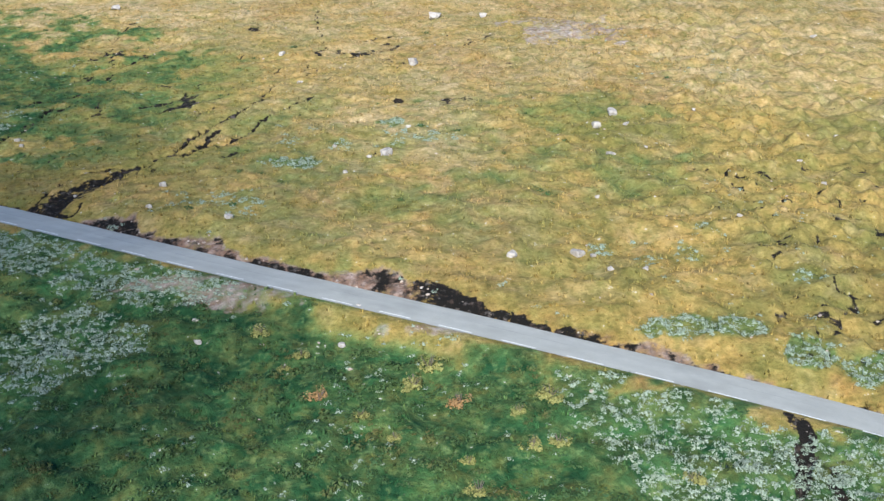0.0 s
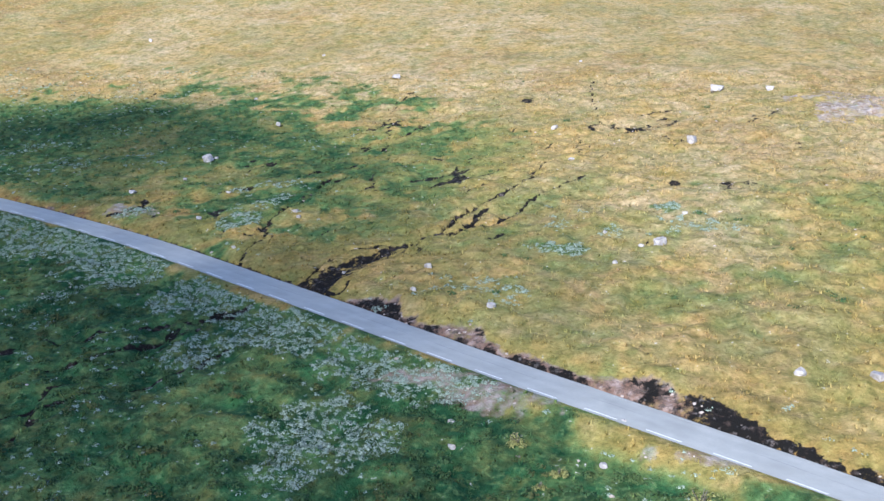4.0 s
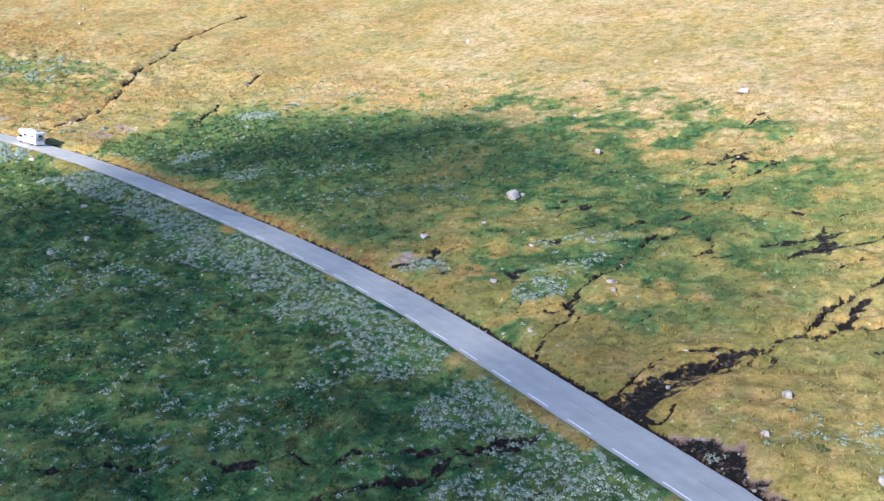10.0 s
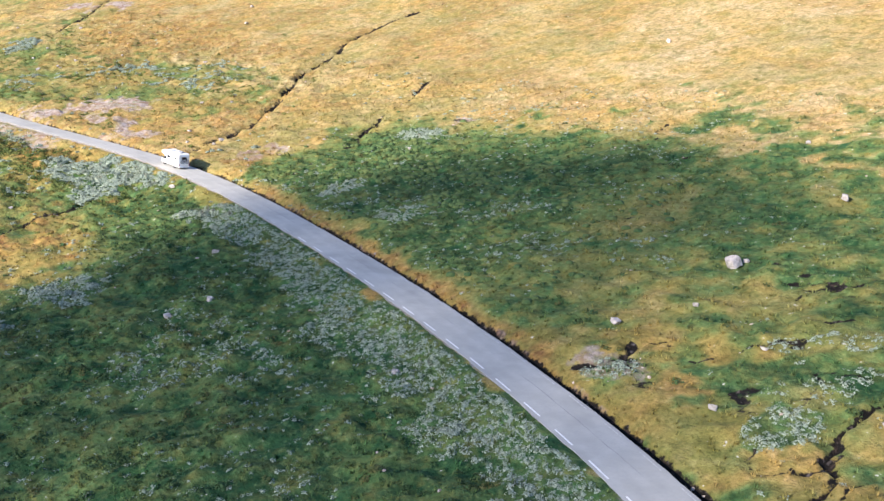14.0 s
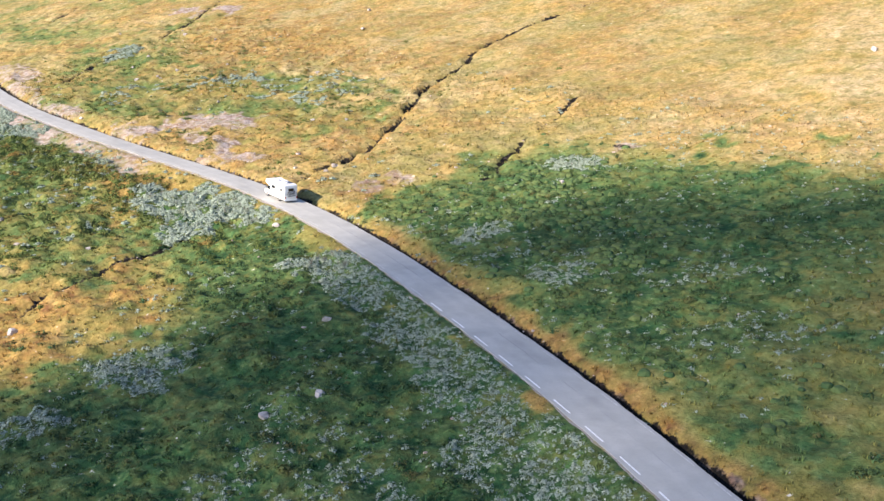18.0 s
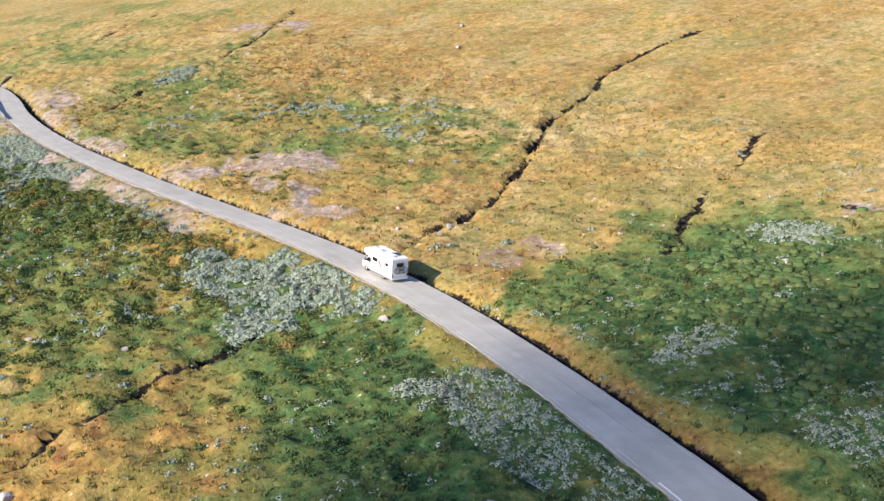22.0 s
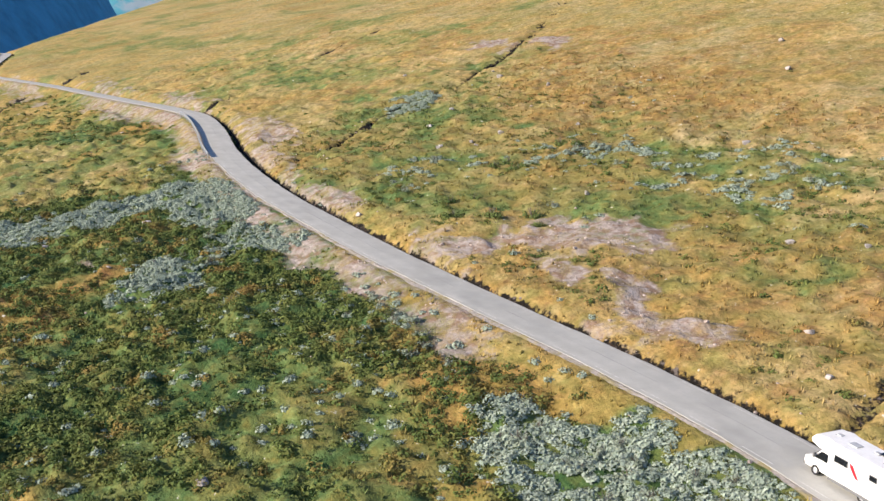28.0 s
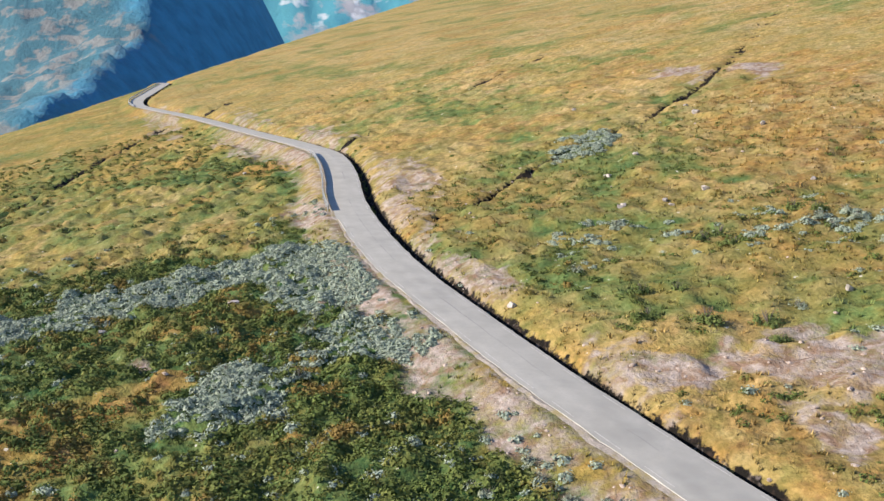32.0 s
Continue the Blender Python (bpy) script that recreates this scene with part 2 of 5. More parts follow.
GREEN = [(-186, 186, 9, 7), (-192, 194, 6, 5), (-250, 196, 20, 12), (-12, 118, 18, 12), (-28, 150, 14, 10), (-196, 146, 12, 7), (-341, 202, 7, 12), (-356, 222, 7, 12), (8, 155, 18, 10), (-115, 158, 55, 15), (-160, 172, 24, 14), (-184, 180, 8, 8), (-208, 149, 16, 7), (-140, 178, 36, 20), (-262, 190, 22, 12), (-288, 180, 20, 9), (-276, 205, 18, 8), (-250, 210, 10, 8), (-50, 90, 26, 18), (-110, 115, 40, 22), (-150, 120, 28, 24), (-110, 178, 52, 40), (-60, 165, 30, 30), (-20, 130, 22, 18), (-240, 130, 40, 16), (-300, 170, 25, 10), (-330, 190, 30, 14), (-330, 130, 30, 14), (10, 130, 20, 12), (-420, 200, 40, 12), (-270, 145, 24, 8)]


def spots(x, y, some, rough=0.5):
    """How far points lie inside a set of ragged oval patches, 0 to 1."""
    out = np.zeros_like(x)
    wob = (grain(x, y, 1.3, 9) - 0.5) * 0.9 + (grain(x, y, 2.8, 5) - 0.5) * 1.3 + (grain(x, y, 7.0, 6) - 0.5) * 1.5
    for cx, cy, rx, ry in some:
        near = (np.abs(x - cx) < 2.2 * rx + 2) & (np.abs(y - cy) < 2.2 * ry + 2)
        if near.any():
            e = np.hypot((x[near] - cx) / rx, (y[near] - cy) / ry) + rough * wob[near]
            out[near] = np.maximum(out[near], 1 - smooth(0.7, 1.25, e))
    return out


def gully_field(x, y):
    """Depth of the gullies and how much bare peat shows."""
    depth, peat = np.zeros_like(x), np.zeros_like(x)
    wx = x + (grain(x, y, 3.0, 1) - 0.5) * 1.5 + (grain(x, y, 1.1, 3) - 0.5) * 0.9
    wy = y + (grain(x, y, 3.0, 2) - 0.5) * 1.5 + (grain(x, y, 1.1, 4) - 0.5) * 0.9
    breaks = 0.55 + 0.45 * smooth(0.25, 0.6, grain(x, y, 4.0, 8))
    for width, deep, line in GULLIES:
        xs, ys = [p[0] for p in line], [p[1] for p in line]
        near = (x > min(xs) - 6) & (x < max(xs) + 6) & (y > min(ys) - 6) & (y < max(ys) + 6)
        if not near.any():
            continue
        d = np.full(near.sum(), 99.0)
        for (ax, ay), (bx, by) in zip(line, line[1:]):
            vx, vy = bx - ax, by - ay
            t = np.clip(((wx[near] - ax) * vx + (wy[near] - ay) * vy) / (vx * vx + vy * vy), 0, 1)
            d = np.minimum(d, np.hypot(wx[near] - ax - t * vx, wy[near] - ay - t * vy))
        b = breaks[near]
        braid = 1.0 if not 1.2 < width < 2.3 or deep > 0.8 else 0.66 + 0.34 * smooth(0.2, 0.06, np.abs(grain(wx[near] * 0.9 - wy[near] * 0.45, wx[near] * 0.15 + wy[near] * 0.3, 1.6, 7) - 0.5))
        depth[near] = np.maximum(depth[near], deep * b * braid * (1 - smooth(0.3 * width, 1.1 * width, d)))
        peat[near] = np.maximum(peat[near], b * braid * (1 - smooth(0.45 * width, 1.2 * width, d)))
    return depth, peat


def peat_bank(x, y, d):
    """Broken peat and stones of the cut bank above the road."""
    reach = smooth(-52, -46, x) * smooth(56, 40, x) * (0.85 + 0.15 * smooth(18, 12, x)) + 0.75 * smooth(-190, -170, x) * smooth(-78, -90, x)
    main = smooth(23, 12, x) * smooth(-46, -38, x)
    wide = 0.9 + 1.3 * main + (0.5 + 1.6 * main) * smooth(0.25, 0.7, grain(x, y * 0.3, 6, 26))
    edge = d - 2.4 + (grain(x, y, 1.4, 27) - 0.5) * 1.4
    return reach * smooth(0, 0.4, edge) * (1 - smooth(wide * 0.7, wide, edge)) * np.maximum(main, smooth(0.12, 0.35, grain(x, y, 4.5, 28)))


def cracks(x, y):
    """A broken net of narrow peat cracks between hummocks."""
    wx, wy = x + (grain(x, y, 2.0, 91) - 0.5) * 1.8, y + (grain(x, y, 2.0, 92) - 0.5) * 1.8
    across, along = wx * 0.89 - wy * 0.45, wx * 0.45 + wy * 0.89
    line = np.abs(grain(across, along * 0.3, 4.2, 93) - 0.5) * 4.2
    where = 0.8 * smooth(0.54, 0.64, grain(x, y, 6, 94)) * smooth(-80, -66, x) * smooth(25, -5, x) * smooth(116, 124, y) * smooth(235, 200, y) * smooth(-24, -36, x - (y - 120) * 0.8)
    pits = 0.8 * smooth(0.71, 0.82, grain(x, y * 1.3, 0.95, 95)) * smooth(0.35, 0.5, grain(x, y, 11, 96)) * smooth(22, 34, x) * smooth(150, 130, y)
    pits = np.maximum(pits, 0.4 * smooth(0.88, 0.93, grain(x, y, 1.6, 97)) * smooth(0.5, 0.65, grain(x, y, 17, 98)))
    ring = np.abs(grain(wx * 0.75 + 0.3 * wy, wy, 2.5, 77) - 0.5)
    net = 0.8 * (1 - smooth(0.03, 0.11, ring)) * smooth(0.42, 0.6, grain(x, y, 1.9, 78)) * smooth(18, 30, x) * smooth(150, 128, y) * smooth(0.3, 0.5, grain(x, y, 9, 79))
    seam = np.abs(grain(wx * 0.7 - 0.3 * wy, wy * 0.9 + 0.2 * wx, 4.0, 66) - 0.5)
    torn = 0.85 * (1 - smooth(0.02, 0.075, seam)) * smooth(0.5, 0.62, grain(x, y, 2.3, 67)) * smooth(-98, -88, x) * smooth(-60, -66, x) * smooth(136, 142, y) * smooth(176, 168, y)
    net = np.maximum(net, torn)
    return np.maximum((1 - smooth(0.04, 0.3, line)) * where, np.maximum(net, pits)) * smooth(4, 7, np.abs(off_road(x, y)))


def ground_height(x, y, detail=True):
    x, y = np.asarray(x, float), np.asarray(y, float)
    ry, rz, rs = road_at(x)
    d = off_road(x, y)
    z = hillside(x, y)
    a = np.abs(d)
    inside = (x > -895) & (x < 88)
    keep = smooth(2.6, 6.5, a)
    if detail:
        rough = (0.85 + 0.45 * smooth(-190, -240, x) * smooth(270, 200, y) + 0.5 * smooth(-10, 20, x) + 1.0 * smooth(22, 45, x) * (d > 4) + 0.4 * (d < -4)) * smooth(-520, -470, x)
        bump = (grain(x, y, 9.0, 11) - 0.5) * 0.9 + rough * ((grain(x, y, 3.1, 12) - 0.5) * 0.55 + (grain(x, y, 1.5, 13) ** 1.5 - 0.4) * 0.62)
        depth, _ = gully_field(x, y)
        depth = np.maximum(depth, np.maximum(0.35 * cracks(x, y), 0.75 * peat_bank(x, y, d) * grain(x, y, 1.2, 29)))
        z = z + (bump * smooth(3, 9, a) + (grain(x, y, 1.1, 14) - 0.5) * 0.2 * smooth(2.7, 3.8, a) - depth * smooth(2.2, 3.2, a))
    bench = rz - 0.14 - 0.35 * smooth(2.4, 5.0, a) * (d < 0)
    ditch = (1.0 + 0.35 * smooth(-160, -190, x)) * np.exp(-(((d - 2.9) / (0.55 + 0.2 * smooth(-160, -190, x))) ** 2))
    z = np.where(inside, bench * (1 - keep) + z * keep - ditch, z)
    return z


# patches of grey willow scrub: x, y, half extents
WILLOW_EAST = [(23, 91.5, 5, 2), (38, 86, 4, 2), (33, 74, 7, 4), (10, 80, 4, 3), (24, 67, 9, 4), (15, 78, 6, 5), (20, 72, 8, 5), (28, 72, 5, 4), (-31, 97, 7, 3.5), (-37, 87, 6, 6), (-45, 104, 5, 4), (22, 92, 3, 2), (31, 88, 2, 2), (-47, 105, 5, 5), (-63, 112, 4, 4), (-77, 120, 7, 6), (-12, 149, 3, 2), (-22, 131, 4, 2), (-55, 100, 4, 3)]
WILLOW_MIDDLE = [(-95, 128, 7, 6), (-108, 133, 7, 6), (-121, 138, 8, 6), (-90, 141.5, 2, 2), (-134, 144, 7, 5), (-149, 148, 7, 5), (-162, 151, 6, 5), (-173, 152.5, 7, 5), (-71, 138, 3, 3), (-147, 166, 4, 4), (-127, 137, 4, 4), (-169, 124, 6, 5), (-165, 110, 4, 4), (-85, 125, 5, 4)]
WILLOW_WEST = [(-334, 192, 4, 5), (-338, 197, 6, 2.5), (-212, 156, 7, 5), (-219, 153, 7, 6), (-202, 157, 4, 3), (-208, 148, 4, 3), (-228, 152, 5, 4), (-304, 148, 8, 5), (-313, 108, 6, 8), (-313, 118, 5.5, 8), (-316, 127, 5.5, 8), (-317, 136, 5.5, 8), (-317, 145, 6, 6), (-308, 150, 7, 3.5), (-279, 136, 4, 5), (-301, 150, 4, 3), (-284, 146, 3, 4), (-281, 150, 2, 3), (-283, 136, 4, 3), (-290, 146, 3, 4), (-167, 172, 3, 4), (-176, 199, 5, 3)]


WILLOW_THIN = [(-258, 208, 13, 10), (-281, 198, 10, 7), (-336, 195, 9, 4), (-289, 193, 6, 5), (-296, 179, 6, 6), (-15, 140, 12, 6), (-30, 118, 9, 4), (20, 108, 12, 6), (-140, 170, 20, 8), (-70, 150, 10, 6), (-120, 165, 14, 8), (-90, 100, 16, 10), (-130, 120, 16, 10)]


def willow_zone(x, y):
    zone = np.maximum(np.maximum(spots(x, y, WILLOW_EAST, 0.5), spots(x, y, WILLOW_MIDDLE, 0.5)), spots(x, y, WILLOW_WEST, 0.45))
    d = off_road(x, y)
    band = smooth(-185, -175, x) * smooth(-18, -30, x) * smooth(-3.4, -4.2, d) * smooth(-10.5, -7, d) * smooth(0.36, 0.5, grain(x, y, 9, 36))
    thin = 0.36 * spots(x, y, WILLOW_THIN, 0.8) * smooth(0.45, 0.6, grain(x, y, 2.6, 45))
    return smooth(0.1, 0.65, np.maximum(np.maximum(zone, band), thin))


def cover(x, y):
    """Masks of what covers the ground: peat, bare stones, green growth, orange heath. Peat and green also hold painted
    shade.
    """
    x, y = np.asarray(x, float), np.asarray(y, float)
    d = off_road(x, y)
    _, peat = gully_field(x, y)
    bank = peat_bank(x, y, d)
    peat = np.maximum(peat, np.maximum(bank * (0.28 + 0.4 * smooth(-7, -3, x) * smooth(20, 8, x) + 0.36 * smooth(0.4, 0.62, grain(x, y, 1.7, 30))), 0.85 * cracks(x, y)))
    # the ditch's shadow, painted as a soft band of the near-black peat tone
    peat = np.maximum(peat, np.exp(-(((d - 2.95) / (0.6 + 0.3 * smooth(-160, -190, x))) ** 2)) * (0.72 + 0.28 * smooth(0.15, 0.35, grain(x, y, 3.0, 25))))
    scar = spots(x, y, SCARS, 0.8)
    bare = 0.74 * np.maximum(spots(x, y, BARE_WEST, 1.1), np.maximum(0.95 * spots(x, y, BANK_WEST, 0.7), spots(x, y, BARE_EAST, 0.9)))
    bare = np.maximum(bare, (1 - smooth(2.2, 2.7, np.abs(d) + (grain(x, y, 1.6, 21) - 0.5) * 0.7)) * 0.3 * (d < 0))
    bare = np.maximum(bare, (0.45 + 0.4 * smooth(0.42, 0.58, grain(x, y, 5, 59))) * smooth(-475, -440, x) * smooth(-236, -246, x) * smooth(-2.5, -2.9, d) * smooth(-8.2, -5.6, d + 2.4 * (grain(x, y, 4, 51) - 0.5)))
    bare = bare * (0.72 + 0.28 * smooth(0.4, 0.6, grain(x, y, 3.2, 48)))
    bare = np.maximum(bare, 0.95 * scar * (0.75 + 0.25 * smooth(0.35, 0.6, grain(x, y, 2.1, 52))))
    bare = np.maximum(bare, bank * (1 - 0.7 * smooth(-7, -3, x) * smooth(20, 8, x)) * (0.8 + 0.2 * smooth(0.25, 0.5, grain(x, y, 2.6, 41))))
    gold = smooth(-167, -178, x) * smooth(-250, -236, x) * smooth(147, 136, y + 0.25 * (x + 205))
    below = smooth(-4, -7, d) * smooth(-470, -400, x)
    stripe = grain(x, y * 0.4, 8, 22)
    # green growth below the road, its green also painting the cloud's shade
    shaded_lush = smooth(-186, -174, x) * smooth(44, 24, x)
    meadow = spots(x, y, LEA, 0.25)
    green = np.maximum(spots(x, y, GREEN, 0.6) * (0.58 + 0.42 * smooth(-200, -150, x)), below * (1 - 0.9 * gold) * np.maximum(shaded_lush * (1 - 0.55 * smooth(0.66, 0.78, stripe)), smooth(0.3, 0.42, stripe) * (1 - 0.7 * meadow) * (1 - 0.16 * smooth(-186, -215, x))))
    heath = np.maximum(0.9 * spots(x, y, RUST, 0.8), 0.8 * spots(x, y, ORANGE, 0.9))
    heath = np.maximum(heath, smooth(0.60, 0.82, grain(x, y, 14, 23)) * (0.42 + 0.2 * smooth(-180, -220, x)) * (1 - 0.8 * meadow))
    heath = np.maximum(heath, gold * smooth(-6, -10, d) * smooth(0.3, 0.55, grain(x, y, 8, 38)))
    heath = np.maximum(heath, smooth(0.55, 0.9, grain(x, y, 5, 24)) * (1 - smooth(3.5, 8, np.abs(d))) * 0.9)
    heath = np.maximum(heath, 0.75 * below * (1 - shaded_lush) * (1 - 0.6 * meadow) * smooth(0.36, 0.24, stripe) * smooth(-20, -40, x))
    verge = smooth(2.9, 3.4, d) * smooth(6.2, 4.2, d + 1.5 * (grain(x, y, 3, 50) - 0.5)) * smooth(-192, -182, x) * smooth(-88, -100, x)
    heath = np.maximum(np.maximum(heath, verge), bank) * (1 - 0.6 * spots(x, y, THICKET, 0.6)) * (1 - 0.9 * smooth(0.25, 0.5, bare) * (x < -215))
    mound = grain(x, y, 3.1, 12)
    green = green * (1 - 0.5 * smooth(-52, -38, x) * smooth(2, 4, d)) * (1 - 0.3 * smooth(0.5, 0.8, mound)) * (1 - 0.55 * (d > 0) * smooth(0.44, 0.6, 0.6 * grain(x + 0.3 * y, y, 7, 39) + 0.4 * grain(x, y, 2.8, 49))) + 0.15 * smooth(0.42, 0.2, mound)
    green = np.maximum(green, 0.5 * smooth(0.5, 0.75, 0.6 * grain(x * 0.6, y, 13, 44) + 0.4 * grain(x, y, 3.5, 47)) * smooth(-330, -390, x))
    green = np.maximum(green, np.maximum(0.92 * willow_zone(x, y) * (1 - 0.3 * smooth(-186, -200, x)), np.maximum(spots(x, y, MOSS, 0.5), 0.85 * spots(x, y, THICKET, 0.6))))
    green = green * (1 - 0.9 * verge) * (1 - (0.34 - 0.28 * smooth(-52, -66, x)) * smooth(2, 4, d))
    # green growth above the road, deepened to paint the cloud's shade
    shaded_green = smooth(-104, -126, x) * smooth(-196, -182, x - 0.1 * (y - 170)) * smooth(3.5, 9, d) * smooth(216, 194, y)
    green = np.maximum(green, 0.98 * shaded_green * (0.62 + 0.38 * smooth(0.3, 0.52, 0.6 * grain(x, y, 6, 53) + 0.4 * grain(x, y, 2.2, 54))))
    heath = heath * (1 - 0.7 * shaded_green)
    green = green * (1 - meadow) + meadow * (0.16 + 0.3 * smooth(0.45, 0.62, grain(x + y, y * 2.2, 9, 55)))
    dry = np.maximum(smooth(178, 212, y) * (0.7 + 0.3 * smooth(-190, -150, x)), np.maximum(0.4 * smooth(-165, -195, x) * (d > 0), 0.85 * smooth(-48, -20, x) * (1 - 0.9 * smooth(-2, 14, x) * smooth(175, 150, y)) * smooth(4, 12, d) * (0.6 + 0.4 * smooth(15, 40, d))))
    dry = np.maximum(dry * (0.6 + 0.4 * smooth(0.3, 0.6, grain(x, y, 20, 35))), 0.6 * meadow * smooth(0.3, 0.6, grain(x + y, y * 2.2, 7, 56)))
    return np.stack([peat, bare, green, heath, dry], -1)


# ---- materials ----
def material(name):
    m = bpy.data.materials.new(name)
    m.use_nodes = True
    return m, m.node_tree, m.node_tree.nodes["Principled BSDF"]


def node(tree, kind, **values):
    n = tree.nodes.new(kind)
    for key, v in values.items():
        if key == "scale":
            n.inputs["Scale"].default_value = v
        elif key == "detail":
            n.inputs["Detail"].default_value = v
        elif key == "rough":
            n.inputs["Roughness"].default_value = v
    return n


def position(tree):
    return tree.nodes.new("ShaderNodeNewGeometry").outputs["Position"]


def noise_fac(tree, size, low=0.35, high=0.65, detail=3.0, at=None):
    """A factor from 0 to 1 that varies over about size metres."""
    n = node(tree, "ShaderNodeTexNoise", scale=1.0 / size, detail=detail, rough=0.6)
    tree.links.new(at or position(tree), n.inputs["Vector"])
    r = tree.nodes.new("ShaderNodeMapRange")
    r.inputs["From Min"].default_value, r.inputs["From Max"].default_value = low, high
    tree.links.new(n.outputs["Fac"], r.inputs["Value"])
    return r.outputs["Result"]


def blend(tree, a, b, fac, how="MIX"):
    m = tree.nodes.new("ShaderNodeMix")
    m.data_type, m.blend_type = "RGBA", how
    for socket, v in ((m.inputs[6], a), (m.inputs[7], b), (m.inputs[0], fac)):
        if isinstance(v, tuple):
            socket.default_value = (*v, 1.0)
        elif isinstance(v, (int, float)):
            socket.default_value = v
        else:
            tree.links.new(v, socket)
    return m.outputs[2]


def times(tree, a, b):
    m = tree.nodes.new("ShaderNodeMath")
    m.operation = "MULTIPLY"
    for socket, v in zip(m.inputs, (a, b)):
        if isinstance(v, (int, float)):
            socket.default_value = v
        else:
            tree.links.new(v, socket)
    return m.outputs[0]


def bump_of(tree, shader, height, strength, distance):
    b = tree.nodes.new("ShaderNodeBump")
    b.inputs["Strength"].default_value, b.inputs["Distance"].default_value = strength, distance
    tree.links.new(height, b.inputs["Height"])
    tree.links.new(b.outputs["Normal"], shader.inputs["Normal"])


def island(tree):
    return tree.nodes.new("ShaderNodeNewGeometry").outputs["Random Per Island"]


def ragged(tree, mask, size, low, high, amount):
    """A mask with its soft border broken into a ragged one."""
    n = node(tree, "ShaderNodeTexNoise", scale=1.0 / size, detail=5.0, rough=0.65)
    tree.links.new(position(tree), n.inputs["Vector"])
    add = tree.nodes.new("ShaderNodeMath")
    add.operation = "MULTIPLY_ADD"
    tree.links.new(n.outputs["Fac"], add.inputs[0])
    add.inputs[1].default_value = amount
    tree.links.new(mask, add.inputs[2])
    r = tree.nodes.new("ShaderNodeMapRange")
    r.inputs["From Min"].default_value, r.inputs["From Max"].default_value = low + amount * 0.5, high + amount * 0.5
    tree.links.new(add.outputs[0], r.inputs["Value"])
    return r.outputs["Result"]


def grass_colour(tree):
    """Mountain grass: straw, olive and green by patches, with the masks of the ground's cover."""
    attr = tree.nodes.new("ShaderNodeAttribute")
    attr.attribute_name = "cover"
    split = tree.nodes.new("ShaderNodeSeparateColor")
    tree.links.new(attr.outputs["Color"], split.inputs["Color"])
    peat, bare, green, heath = split.outputs[0], split.outputs[1], split.outputs[2], attr.outputs["Alpha"]
    c = blend(tree, (0.36, 0.245, 0.076), (0.19, 0.175, 0.048), noise_fac(tree, 14, 0.38, 0.62))
    dry = tree.nodes.new("ShaderNodeAttribute")
    dry.attribute_name = "dry"
    c = blend(tree, c, blend(tree, (0.36, 0.245, 0.076), (0.51, 0.385, 0.235), noise_fac(tree, 7, 0.28, 0.72)), times(tree, dry.outputs["Fac"], 0.85))
    c = blend(tree, c, (0.51, 0.385, 0.235), times(tree, noise_fac(tree, 5, 0.5, 0.72), 0.3))
    c = blend(tree, c, (0.19, 0.175, 0.048), times(tree, noise_fac(tree, 1.7, 0.48, 0.66), 0.55))
    rust = blend(tree, (0.32, 0.19, 0.055), (0.15, 0.07, 0.032), times(tree, noise_fac(tree, 1.6, 0.45, 0.62, 5), 0.85))
    c = blend(tree, c, rust, times(tree, heath, noise_fac(tree, 2.5, 0.3, 0.6)))
    g = blend(tree, (0.045, 0.118, 0.040), (0.015, 0.055, 0.022), noise_fac(tree, 3.2, 0.4, 0.6))
    g = blend(tree, g, (0.015, 0.055, 0.022), times(tree, noise_fac(tree, 8, 0.48, 0.62), 0.75))
    g = blend(tree, g, (0.19, 0.175, 0.048), times(tree, noise_fac(tree, 2.2, 0.54, 0.70), 0.45))
    g = blend(tree, g, (0.12, 0.165, 0.055), times(tree, noise_fac(tree, 0.9, 0.53, 0.66, 4), 0.6))
    meadow = blend(tree, (0.12, 0.185, 0.06), (0.19, 0.175, 0.048), noise_fac(tree, 1.4, 0.4, 0.66))
    c = blend(tree, c, meadow, ragged(tree, green, 2.8, 0.0, 0.6, 1.3))
    c = blend(tree, c, g, ragged(tree, green, 2.4, 0.4, 1.15, 1.4))
    return c, peat, bare, heath


